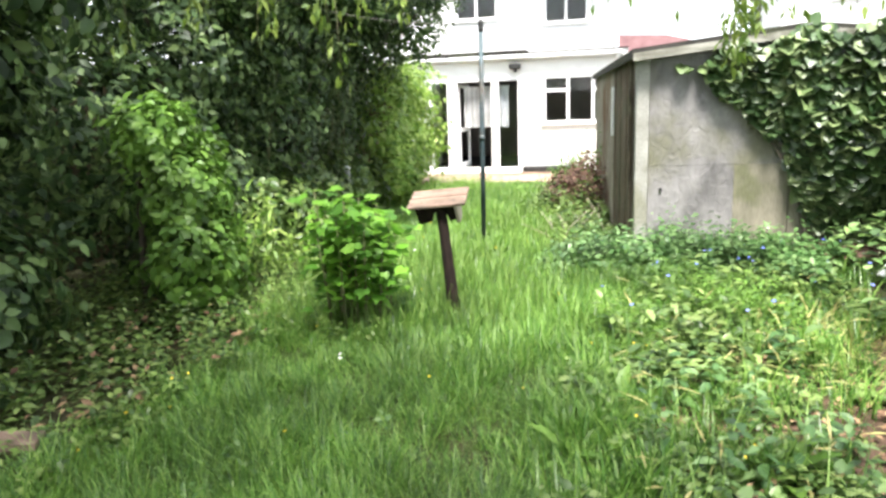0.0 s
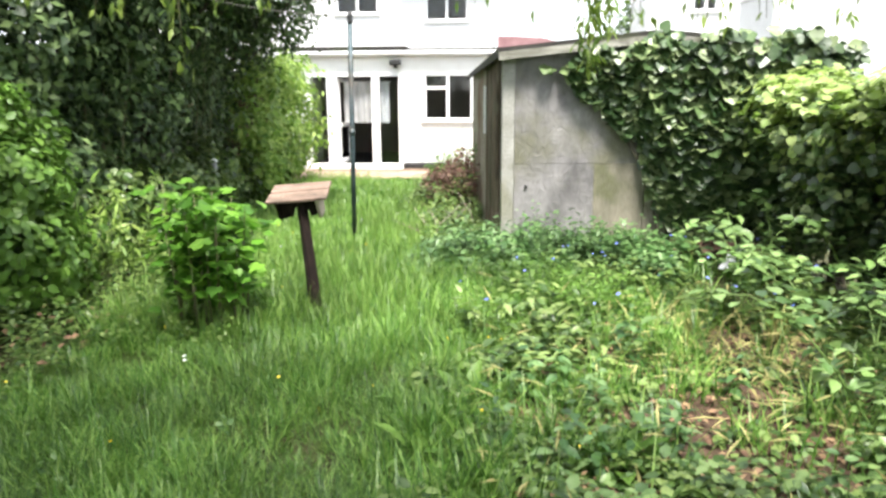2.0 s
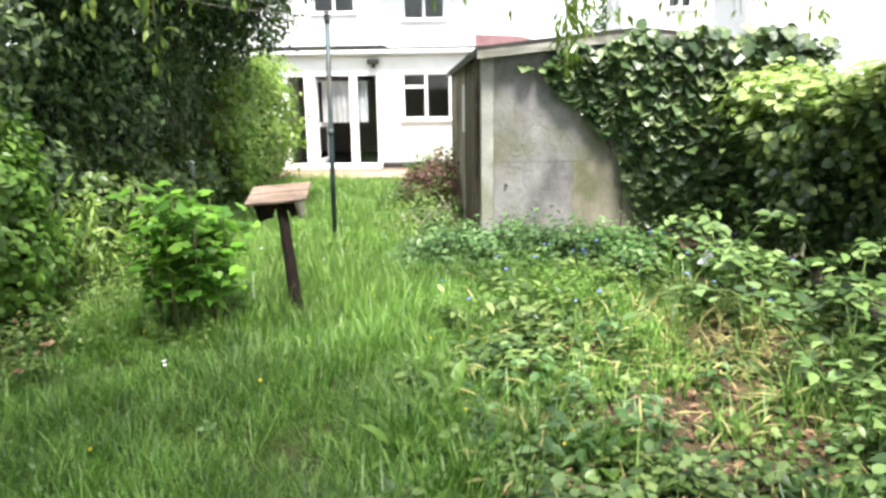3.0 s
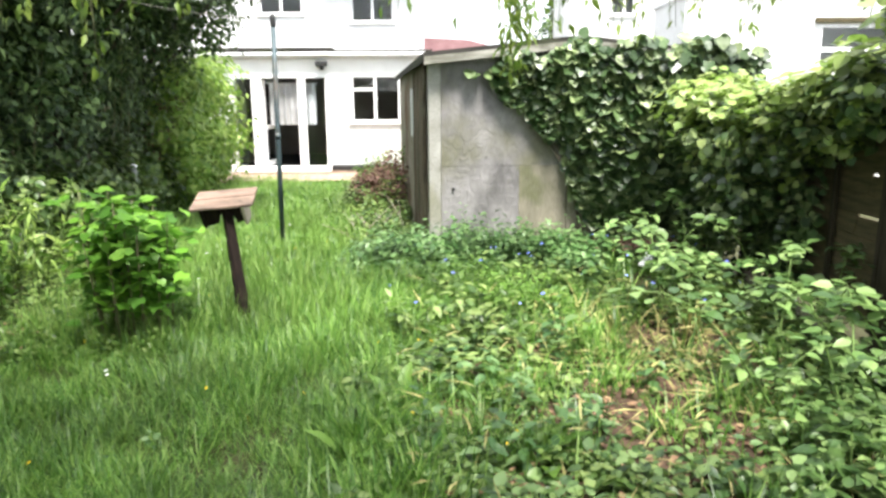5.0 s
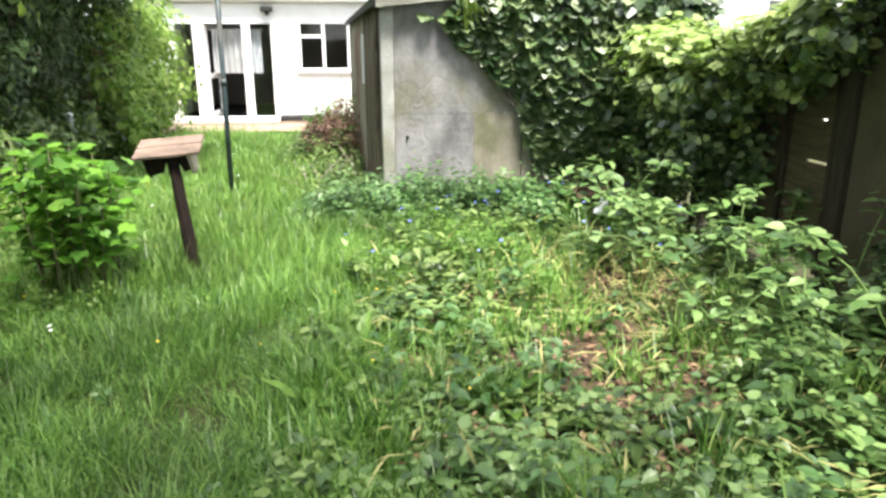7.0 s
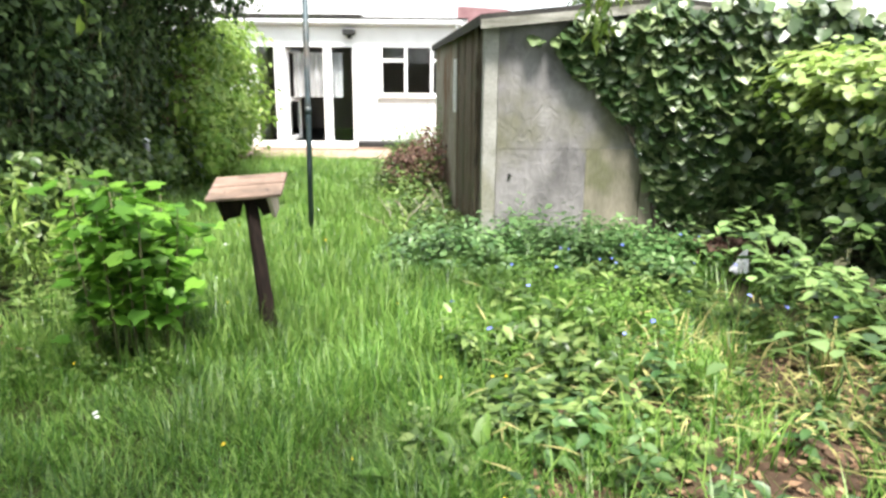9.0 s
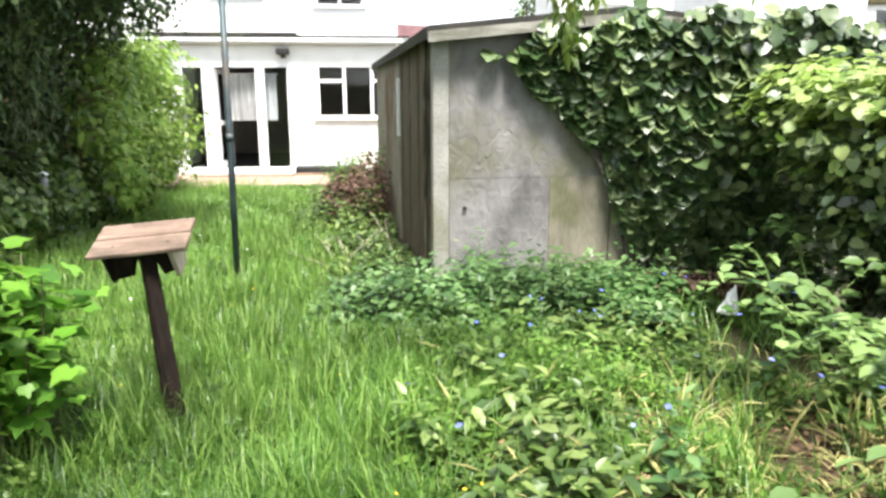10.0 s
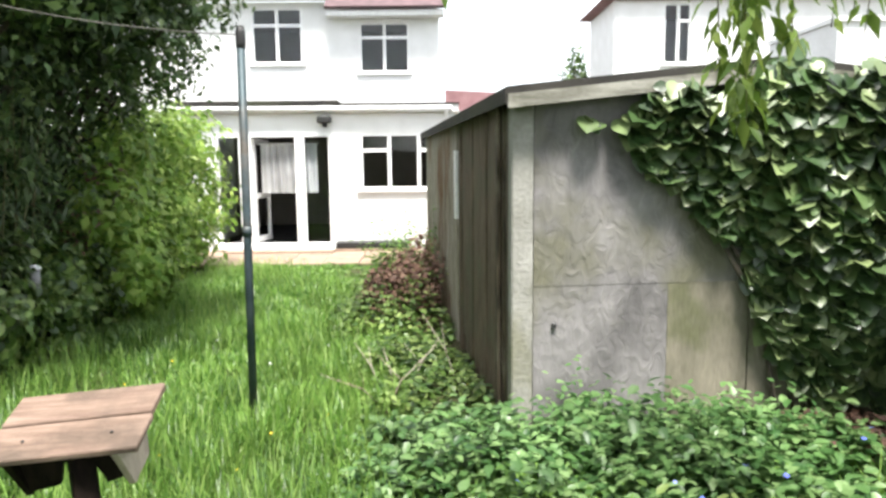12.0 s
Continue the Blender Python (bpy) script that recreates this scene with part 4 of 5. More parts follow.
herbs("lawn_weeds", NETTLE, "small broad-leaved weeds growing in the lawn", "weeds", 420, (-0.5, 2.3, 1.5, 9.0), lambda x, y: np.where(np.sin(x * 2.9 + y) * np.sin(y * 2.1 - x) > 0.1, 0.14, 0), (0.035, 0.075), lambda x, y: (x > edge_left(y)) & (x < edge_right(y)), 6)
herbs("tall_nettles", NETTLE, "tall nettle shoots standing out of the bed", "nettles", 90, (2.2, 4.9, 1.4, 6.4), lambda x, y: 0.42 + 0.1 * np.sin(x * 5 + y * 3), (0.08, 0.13), off_rag, 16, 0.85)


def bed_grass():
    n = 15000
    c = rng.integers(0, 260, n)
    cx, cy = 2.0 + 2.6 * rng.random(260) ** 1.6, rng.uniform(1.6, 6.3, 260)
    cx[:110], cy[:110] = rng.uniform(1.7, 3.1, 110), rng.uniform(4.6, 6.0, 110)
    x, y = cx[c] + rng.normal(0, 0.07, n), cy[c] + rng.normal(0, 0.07, n)
    a, lean = rng.uniform(0, 6.28, n), rng.uniform(0.1, 0.9, n)
    tip = np.stack([np.cos(a) * lean, np.sin(a) * lean, np.ones(n)], 1)
    nrm = np.stack([-np.cos(a), -np.sin(a), lean], 1)
    blade = ([(-0.014, 0, 0), (0.014, 0, 0), (-0.012, 0.5, -0.01), (0.012, 0.5, -0.01), (0, 1, -0.2)], [(0, 1, 3), (0, 3, 2), (2, 3, 4)])
    me = stamp("bed_grass", blade, orient(nrm, tip, rng.uniform(0.15, 0.34, n)), np.stack([x, y, np.zeros(n)], 1))
    tagged(part("bed_grass", me, GRASS), "long grass tufts growing between the weeds", "grass", kind="stuff")
    field("brush_heap", RUSSET, "brown dead leaves heaped below the ivy", "leaf litter", LEAF, 900, (3.9, 5.0, 6.35, 6.75), lambda x, y: np.full(len(x), 0.24), (0.05, 0.09), 0.3, 0.7)


bed_grass()


def dry_twigs():
    t = thing("dry_twigs", 1.75, 7.7, 0, "pale dry twigs sticking up beside the shed", "twigs")
    for k in range(6):
        x, y = 1.75 + rng.normal(0, 0.18), 7.7 + rng.normal(0, 0.3)
        dx, dy, h = rng.normal(-0.1, 0.18), rng.normal(0, 0.15), rng.uniform(0.3, 0.55)
        bm = bmesh.new()
        tube(bm, [(x, y, -0.05), (x + dx * 0.4, y + dy * 0.3, h * 0.55), (x + dx, y + dy, h)], [0.006, 0.005, 0.002], 5)
        tube(bm, [(x + dx * 0.4, y + dy * 0.3, h * 0.55), (x + dx * 0.2 - 0.08, y + dy + 0.05, h * 0.85)], [0.004, 0.002], 4)
        part("twig", bm, BOARD_OLD, t)


dry_twigs()


def rosette(name, label, category, group, x, y, n, shape, material, size, rise, piece, slim):
    """A plant whose leaves are pieces of their own, spread round its foot."""
    t = thing(name, x, y, 0, label, category, group)
    me = stamp(piece, shape, np.eye(3)[None], np.zeros((1, 3)))
    me.materials.append(material)
    for k in range(n):
        a, e = rng.uniform(0, 2 * math.pi), rng.uniform(*rise)
        r = rng.uniform(0.0, 0.16)
        m = Matrix.Translation((x + r * math.cos(a), y + r * math.sin(a), 0.02 + 0.08 * rng.random())) @ Matrix.Rotation(a - math.pi / 2, 4, "Z") @ Matrix.Rotation(e, 4, "X")
        ob = place(new(piece, me), t)
        q = rng.uniform(*size)
        ob.matrix_basis = m @ Matrix.Diagonal((q * slim * rng.uniform(0.8, 1.15), q, q, 1))


for x, y in ((1.95, 3.2), (2.2, 3.3), (2.05, 2.75), (2.45, 3.75), (2.3, 4.35), (2.9, 2.75), (3.9, 4.9)):
    rosette("dock_plant", "broad-leaved green dock plant at the lawn edge", "weed", "dock plants in the bed", x, y, 14, OVATE, DOCK, (0.12, 0.2), (0.15, 0.8), "leaf", 0.65)
for x, y in ((3.95, 4.1), (4.12, 4.3), (4.15, 4.5), (3.45, 4.6), (3.3, 4.4), (3.6, 4.2), (3.75, 4.65)):
    rosette("dying_plant", "yellowed dying strap-leaved plant in the bed", "weed", "dying plants in the bed", x, y, 9, STRAP, STRAW, (0.14, 0.36), (0.4, 1.4), "leaf", 0.15)
field("blue_flowers", BLUE_FL, "small blue flowers above the weeds", "flowers", PETALS, 36, (2.1, 4.6, 3.8, 6.0), lambda x, y: np.full(len(x), 0.46), (0.015, 0.03), low=0.75)
field("yellow_flowers", YELLOW_FL, "yellow buttercups dotted in the grass", "flowers", PETALS, 40, (-0.2, 2.8, 2.2, 9.0), lambda x, y: np.full(len(x), 0.2), (0.01, 0.018), low=0.6)
field("white_flowers", WHITE_FL, "white daisies dotted in the grass", "flowers", PETALS, 16, (-0.6, 1.6, 3.0, 12.0), lambda x, y: np.full(len(x), 0.2), (0.015, 0.03), low=0.6)
herbs("left_weeds", WEED, "pale tangled weeds along the hedge foot", "weeds", 1500, (-2.4, 0.1, 1.2, 7.2), lambda x, y: np.where(x < edge_left(y) + 0.15, 0.17 + 0.14 * np.clip(-x - 0.2, 0, 1.2), 0), (0.05, 0.1), None, 11)
field("left_litter", LITTER, "dry brown leaves under the hedge", "leaf litter", LEAF, 220, (-1.6, 0.0, 2.2, 4.6), lambda x, y: np.where(x < edge_left(y) + 0.1, 0.2, 0), (0.04, 0.08), 0.2, 1.2)
herbs("bush_foot_weeds", WEED, "dark low weeds round the foot of the currant bush", "weeds", 70, (0.0, 0.75, 4.1, 4.75), lambda x, y: np.full(len(x), 0.17), (0.04, 0.08), None, 9)
herbs("shed_side_weeds", WEED, "green weeds crowding the shed door", "weeds", 900, (0.9, 2.5, 7.2, 13.2), hills([(1.55, 9.6, 0.55, 0.6), (1.75, 8.3, 0.45, 0.42), (1.95, 7.5, 0.45, 0.42), (1.6, 11.3, 0.5, 1.05), (1.2, 10.4, 0.35, 0.6), (1.55, 12.2, 0.5, 0.7)]), (0.07, 0.13), None, 13)
herbs("shed_shrub", DOCK, "bushy green shrub growing against the shed side", "shrub", 170, (1.2, 1.95, 10.6, 11.7), hills([(1.62, 11.1, 0.5, 1.15)]), (0.07, 0.12), None, 20)
field("russet_shrub", RUSSET, "reddish-brown dying shrub beside the shed", "shrub", LEAF, 2600, (1.2, 2.02, 9.4, 10.9), hills([(1.68, 10.1, 0.5, 0.95)]), (0.05, 0.09), 0.4, 0.6, low=0.35)


def arching_stems(name, label, starts, reach, height, leaf_size, material, per=14):
    t = thing(name, starts[0][0], starts[0][1], 0, label, "bramble")
    pos, out = [], []
    for x, y, a in starts:
        bm = bmesh.new()
        pts = []
        L, H = reach * rng.uniform(0.7, 1.2), height * rng.uniform(0.75, 1.15)
        for k in range(9):
            u = k / 8
            pts.append(Vector((x + math.cos(a) * L * u, y + math.sin(a) * L * u, H * math.sin(u * 2.3) / math.sin(1.57) * 0.98)))
        tube(bm, pts, [0.006 - 0.0005 * k for k in range(9)], 5)
        part("stem", bm, STEM, t)
        for k in range(per):
            u = rng.uniform(0.15, 1.0) * 7.99
            p = pts[int(u)].lerp(pts[int(u) + 1], u - int(u))
            for j in range(3):
                pos.append((p.x + rng.normal(0, 0.05), p.y + rng.normal(0, 0.05), p.z + rng.normal(0.01, 0.02)))
                out.append((rng.normal(0, 0.3), rng.normal(0, 0.3), 0.8))
    pos, out = np.array(pos), np.array(out)
    foliage("leaves", material, t, OVATE, pos, out, rng.uniform(leaf_size[0], leaf_size[1], len(pos)), 0.3, 0.8, 0.6)


arching_stems("bramble", "bramble with long arching green stems by the fence",
              [(4.5 + 0.45 * math.sin(k * 2.4), 2.2 + 0.11 * k, 2.0 + 1.4 * math.sin(k * 1.9)) for k in range(26)], 0.9, 0.75, (0.06, 0.11), BRAMBLE)
arching_stems("bramble", "bramble shoots against the shed and ivy foot",
              [(4.62 + 0.06 * k, 5.9 + 0.25 * math.sin(k * 1.7), 0.6 + 0.8 * math.sin(k * 2.2)) for k in range(7)], 0.5, 0.45, (0.045, 0.08), WEED)


def build_currant(x, y):
    t = thing("currant_bush", x, y, 0, "leafy bright green currant bush on bare stems", "bush")
    pos, out = [], []
    for k in range(30):
        a, r = rng.uniform(0, 2 * math.pi), 0.32 * rng.random() ** 0.55
        h = 1.3 * rng.uniform(0.5, 1.0) * (1 - 0.3 * r / 0.45)
        b = Vector((x + 0.75 * math.cos(a) * r, y + 0.75 * math.sin(a) * r, 0))
        e = Vector((x + math.cos(a) * r, y + math.sin(a) * r, h))
        pts = [b.lerp(e, u) + Vector((0, 0, 0.05 * math.sin(u * 3.1))) for u in (0, 0.35, 0.7, 1)]
        bm = bmesh.new()
        tube(bm, pts, [0.008, 0.007, 0.005, 0.003], 5)
        part("stem", bm, TWIG, t)
        for j in range(32):
            u = 0.28 + 0.74 * rng.random() ** 0.75
            q = b.lerp(e, u)
            pos.append((q.x + rng.normal(0, 0.075), q.y + rng.normal(0, 0.075), q.z + rng.normal(0, 0.03)))
            out.append((math.cos(a) * 0.5, math.sin(a) * 0.5, 0.4))
    pos, out = np.array(pos), np.array(out)
    foliage("leaves", SHRUB, t, LOBED, pos, out * 0.5, rng.uniform(0.055, 0.115, len(pos)), 0.4, 1.2, 0.8, 1.05)


build_currant(0.38, 4.5)


def tall_weeds():
    t = thing("tall_weeds", -0.9, 5.6, 0, "pale tall grass stalks gone to seed", "weeds", kind="stuff")
    pos, out = [], []
    for k in range(26):
        x, y, h = rng.uniform(-1.3, -0.55), rng.uniform(4.9, 6.1), rng.uniform(0.55, 1.0)
        dx, dy = rng.normal(0.06, 0.1, 2)
        bm = bmesh.new()
        tube(bm, [(x, y, 0), (x + dx * 0.4, y + dy * 0.4, h * 0.6), (x + dx, y + dy, h)], [0.005, 0.004, 0.002], 4)
        part("stalk", bm, STEM, t)
        for j in range(16):
            u = rng.uniform(0.3, 1)
            pos.append((x + dx * u * u, y + dy * u * u, h * u))
            out.append((rng.normal(0, 0.5), rng.normal(0, 0.5), 0.2))
    foliage("leaves", HEDGE_L, t, LANCE, np.array(pos), np.array(out), rng.uniform(0.06, 0.16, len(pos)), 0.2, 0.3, 0.8)


tall_weeds()


# ---- hedge and trees along the lawn ----
def limbs(t, root, ends, r0):
    bm = bmesh.new()
    root = Vector(root)
    fork = root + Vector((0.05, 0.03, 1.1))
    tube(bm, [root - Vector((0, 0, 0.15)), root + Vector((0.02, 0.02, 0.5)), fork], [r0 * 1.2, r0, r0 * 0.85], 10)
    part("trunk", bm, BARK, t)
    for e in ends:
        e = Vector(e)
        bm = bmesh.new()
        mid = fork.lerp(e, 0.5) + Vector((0, 0, 0.18))
        tube(bm, [fork - Vector((0, 0, 0.05)), mid, e], [r0 * 0.55, r0 * 0.35, r0 * 0.1], 7)
        part("limb", bm, BARK, t)
    return t


def big_bush(name, label, category, root, rows, n, material, size, shape=LEAF, r0=0.09, droop=0.4, inner=0.6, spread=0.9, wide=1.0):
    t = thing(name, root[0], root[1], 0, label, category)
    limbs(t, root, [(r[0], r[1], r[2]) for r in rows], r0)
    p, d = blobs(rows, n, inner)
    foliage("crown", material, t, shape, p, d, rng.uniform(size[0], size[1], len(p)), droop, 0.45, spread, wide)
    return t


big_bush("hedge_tree", "tall dark evergreen tree overgrowing the lawn edge", "tree", (-2.1, 8.2, 0),
         [(-2.1, 7.6, 1.3, 0.8, 1.2, 1.4), (-2.1, 8.8, 2.4, 1.0, 1.3, 1.3), (-1.7, 8.9, 3.0, 0.9, 1.2, 0.9), (-2.4, 7.4, 3.2, 1.1, 1.2, 1.2), (-1.4, 8.0, 4.1, 1.4, 1.7, 0.9), (-2.1, 9.6, 1.2, 0.75, 1.0, 1.3), (-2.5, 9.6, 3.9, 1.1, 1.1, 1.0), (-0.9, 8.2, 3.35, 0.9, 1.0, 0.6), (-1.4, 6.6, 3.1, 0.8, 0.9, 0.6), (-1.6, 7.4, 2.5, 0.7, 0.9, 0.7), (-0.7, 8.0, 3.0, 0.6, 0.8, 0.4), (-1.9, 10.6, 3.9, 1.1, 1.2, 0.9), (-0.6, 9.2, 3.4, 0.6, 0.8, 0.5), (-1.6, 9.8, 3.2, 0.8, 0.8, 0.7)],
         96000, HEDGE_D, (0.07, 0.13), inner=0.4)
big_bush("hedge_shrub", "dark dense laurel shrub beside the lawn", "shrub", (-2.2, 6.0, 0),
         [(-2.1, 5.9, 0.9, 0.75, 1.0, 1.0), (-2.3, 5.0, 1.5, 0.8, 1.1, 1.1), (-2.1, 6.4, 2.2, 0.8, 1.1, 1.0), (-2.5, 5.0, 2.9, 1.0, 1.2, 1.0), (-2.3, 6.0, 3.6, 1.0, 1.3, 0.8)],
         36000, HEDGE_D, (0.07, 0.13), inner=0.4)
big_bush("leafy_shrub", "bright green leafy shrub in front of the hedge", "shrub", (-1.5, 4.6, 0),
         [(-1.05, 4.7, 0.45, 0.34, 0.5, 0.5), (-1.15, 4.8, 1.0, 0.32, 0.45, 0.42), (-1.3, 4.7, 1.45, 0.28, 0.35, 0.28)],
         5200, DOCK, (0.05, 0.105), OVATE, 0.03)
big_bush("hedge_shrub", "dark shrub overhanging the path end of the hedge", "shrub", (-1.9, 2.6, 0),
         [(-1.7, 3.0, 0.6, 0.6, 0.8, 0.65), (-1.75, 2.4, 1.3, 0.65, 0.9, 0.8), (-1.8, 3.2, 1.9, 0.6, 0.8, 0.6), (-2.0, 2.3, 2.5, 0.9, 1.0, 0.8), (-1.2, 3.3, 2.55, 0.7, 0.7, 0.4)],
         26000, HEDGE_D, (0.07, 0.13), OVATE, inner=0.4)
big_bush("light_shrub", "yellowish green shrub at the lawn edge", "shrub", (-1.75, 11.2, 0),
         [(-1.6, 10.3, 0.8, 0.55, 0.75, 0.85), (-1.7, 11.4, 1.1, 0.65, 0.8, 1.1), (-1.8, 12.6, 1.0, 0.7, 0.85, 1.0), (-1.95, 13.8, 1.1, 0.7, 0.8, 1.0), (-1.75, 12.0, 1.9, 0.6, 0.9, 0.45), (-1.9, 13.4, 2.0, 0.6, 0.8, 0.5), (-1.2, 9.8, 1.25, 0.34, 0.5, 0.5), (-1.12, 10.2, 0.65, 0.38, 0.6, 0.5), (-1.15, 10.0, 1.9, 0.3, 0.45, 0.35)],
         18000, HEDGE_L, (0.08, 0.16), LEAF, 0.09, inner=0.45, droop=0.7)
big_bush("hedge_shrub", "mid-green shrub at the foot of the hedge", "shrub", (-1.6, 8.4, 0),
         [(-1.5, 7.1, 0.45, 0.45, 0.75, 0.5), (-1.55, 8.3, 0.55, 0.42, 0.7, 0.6), (-1.5, 9.4, 0.5, 0.4, 0.7, 0.6), (-1.7, 6.3, 0.35, 0.5, 0.6, 0.4)],
         11000, WEED, (0.06, 0.11), OVATE, 0.03)
big_bush("russet_branch", "reddish-brown withered branch in the hedge", "shrub", (-1.65, 9.3, 0),
         [(-1.3, 9.4, 1.15, 0.22, 0.3, 0.3), (-1.15, 9.6, 1.55, 0.2, 0.25, 0.25)], 150, RUSSET, (0.05, 0.09), LEAF, 0.02)
big_bush("hedge_tree", "airy branches of drooping leaves above the shrubs", "tree", (-2.4, 10.6, 0),
         [(-1.0, 9.6, 3.1, 0.8, 0.9, 0.55), (-0.5, 9.3, 2.55, 0.45, 0.6, 0.35), (-1.3, 9.6, 2.35, 0.6, 0.7, 0.45), (-2.4, 12.0, 2.6, 0.7, 1.0, 0.7), (-0.1, 9.3, 3.15, 0.4, 0.5, 0.35), (-0.55, 9.1, 2.85, 0.6, 0.6, 0.5), (-0.75, 8.8, 3.3, 0.7, 0.6, 0.5), (-0.3, 9.0, 3.35, 0.5, 0.5, 0.4)],
         13000, HEDGE_M, (0.06, 0.11), LEAF, 0.07, inner=0.3)


def drooping_leaves():
    """Long narrow leaves that hang from the outer branches of the hedge tree."""
    t = thing("bamboo_clump", -1.75, 7.4, 0, "long narrow drooping leaves growing through the hedge", "bamboo")
    pos, out = [], []
    for k in range(22):
        x, y, h = rng.uniform(-2.0, -1.5), rng.uniform(6.6, 9.8), rng.uniform(1.5, 3.5)
        dx, dy = rng.uniform(0.15, 0.6), rng.normal(-0.1, 0.2)
        pts = [Vector((x + dx * u * u, y + dy * u * u, h * u)) for u in (0, 0.3, 0.6, 0.85, 1)]
        bm = bmesh.new()
        tube(bm, pts, [0.01, 0.009, 0.007, 0.004, 0.002], 5)
        part("cane", bm, TWIG, t)
        for j in range(100):
            u = rng.uniform(0.15, 1.0)
            pos.append((x + dx * u * u + rng.normal(0, 0.13), y + dy * u * u + rng.normal(0, 0.13), h * u + rng.normal(0, 0.05)))
            out.append((0.5, -0.4, 0.2))
    foliage("leaves", HEDGE_M, t, LANCE, np.array(pos), np.array(out), rng.uniform(0.09, 0.17, len(pos)), 1.3, 0.4, 0.9, 0.9)


drooping_leaves()


def build_feeder():
    f = thing("bird_feeder", -1.3, 8.62, 0, "grey wire bird feeder with white cap on a stake", "bird feeder")
    bm = bmesh.new()
    tube(bm, [(-1.3, 8.62, -0.1), (-1.3, 8.62, 0.62)], 0.008, 8)
    part("stake", bm, BLACK_M, f)
    bm = bmesh.new()
    tube(bm, [(-1.3, 8.62, 0.62), (-1.3, 8.62, 0.64), (-1.3, 8.62, 0.82)], [0.045, 0.04, 0.04], 14)
    part("cage", bm, GREY_M, f)
    bm = bmesh.new()
    tube(bm, [(-1.3, 8.62, 0.822), (-1.3, 8.62, 0.835), (-1.3, 8.62, 0.86)], [0.055, 0.05, 0.012], 14)
    part("cap", bm, RAG, f, "white plastic cap")


build_feeder()


def weeping_tree():
    """A tree behind the walker whose limbs pass overhead and let thin leafy twigs hang down; its unseen crown is added
    to shade the ground.
    """
    t = thing("weeping_tree", -2.0, 0.6, 0, "tree with drooping leafy twigs hanging over the garden", "tree")
    root, fork = Vector((-2.0, 0.6, 0)), Vector((-1.9, 0.8, 2.3))
    bm = bmesh.new()
    tube(bm, [root - Vector((0, 0, 0.2)), Vector((-2.0, 0.65, 1.2)), fork], [0.2, 0.16, 0.14], 12)
    part("trunk", bm, BARK, t)
    ends = [(0.7, 4.0, 3.3), (3.0, 5.4, 3.2), (4.6, 5.4, 3.4), (2.2, 2.2, 3.9), (-1.6, 4.2, 3.6), (4.6, 2.0, 3.8), (0.3, 6.2, 3.6), (1.2, -1.5, 3.9)]
    for e in ends:
        e = Vector(e)
        bm = bmesh.new()
        tube(bm, [fork, fork.lerp(e, 0.4) + Vector((0, 0, 0.9)), fork.lerp(e, 0.75) + Vector((0, 0, 0.6)), e], [0.09, 0.06, 0.035, 0.012], 7)
        part("limb", bm, BARK, t)
    # crown clumps out of view, positioned to darken the near lawn and bed
    rows = [(-1.2, 1.3, 3.9, 1.4, 1.4, 0.6), (0.3, 1.4, 4.1, 1.4, 1.4, 0.6), (1.7, 1.2, 4.2, 1.4, 1.3, 0.6), (0.6, -0.4, 4.1, 1.5, 1.2, 0.5), (2.8, -0.6, 4.3, 1.6, 1.2, 0.5), (3.3, 0.5, 4.2, 1.1, 0.9, 0.35), (-1.2, 2.6, 3.6, 1.1, 1.0, 0.5)]
    p, d = blobs(rows, 40000, 0.2)
    k = p[:, 2] > 3.0
    foliage("crown", WILLOW, t, LEAF, p[k], d[k], rng.uniform(0.07, 0.12, k.sum()), 0.8, 0.4)
    hang = [(0.68, 3.72, 1.72, 26), (0.55, 3.9, 1.95, 18), (3.04, 5.45, 1.76, 110), (3.1, 5.6, 1.85, 90), (2.96, 5.5, 1.95, 80), (3.16, 5.4, 2.0, 60), (0.2, 5.4, 2.25, 60), (0.5, 5.6, 2.3, 60), (-0.1, 5.2, 2.2, 60), (0.9, 5.5, 2.4, 40), (-0.4, 5.0, 2.2, 60), (-0.8, 4.6, 2.2, 50), (3.4, 5.6, 2.12, 12), (3.8, 5.5, 2.1, 10), (4.0, 5.4, 2.05, 10),
            (4.25, 5.5, 2.12, 10), (4.4, 5.4, 2.1, 8), (4.7, 5.3, 2.0, 10), *[(3.3 + 0.17 * k, 5.3 + 0.25 * math.sin(k * 2.1), 2.12 + 0.08 * math.sin(k * 3.7), 12) for k in range(11)], *[(2.2 + 0.2 * k, 4.6 + 0.2 * math.sin(k), 2.15 + 0.06 * math.sin(k * 2.7), 10) for k in range(8)], (3.25, 5.3, 2.2, 16), (2.0, 5.8, 2.33, 8), (-0.2, 4.4, 2.0, 20), (-0.6, 3.6, 2.0, 22), (0.1, 3.3, 2.1, 20)]
    pos, out = [], []
    for x, y, z, n in hang:
        bm = bmesh.new()
        topz = 3.3
        pts = [Vector((x + 0.12 * math.sin(u * 3 + x * 5) * (1 - u), y + 0.1 * math.cos(u * 4 + y) * (1 - u), topz + (z - topz) * u)) for u in (0, 0.25, 0.5, 0.75, 1)]
        tube(bm, pts, [0.006, 0.005, 0.004, 0.003, 0.002], 4)
        part("twig", bm, TWIG, t)
        for j in range(n):
            u = rng.uniform(0.35, 1) * 3.99
            q = pts[int(u)].lerp(pts[int(u) + 1], u - int(u))
            pos.append((q.x + rng.normal(0, 0.03), q.y + rng.normal(0, 0.03), q.z))
            out.append((rng.normal(0, 1), rng.normal(0, 1), 0.2))
    foliage("hanging_leaves", WILLOW, t, LEAF, np.array(pos), unit(np.array(out)), rng.uniform(0.06, 0.12, len(pos)), 1.6, 0.2, 0.5, 0.7)


weeping_tree()

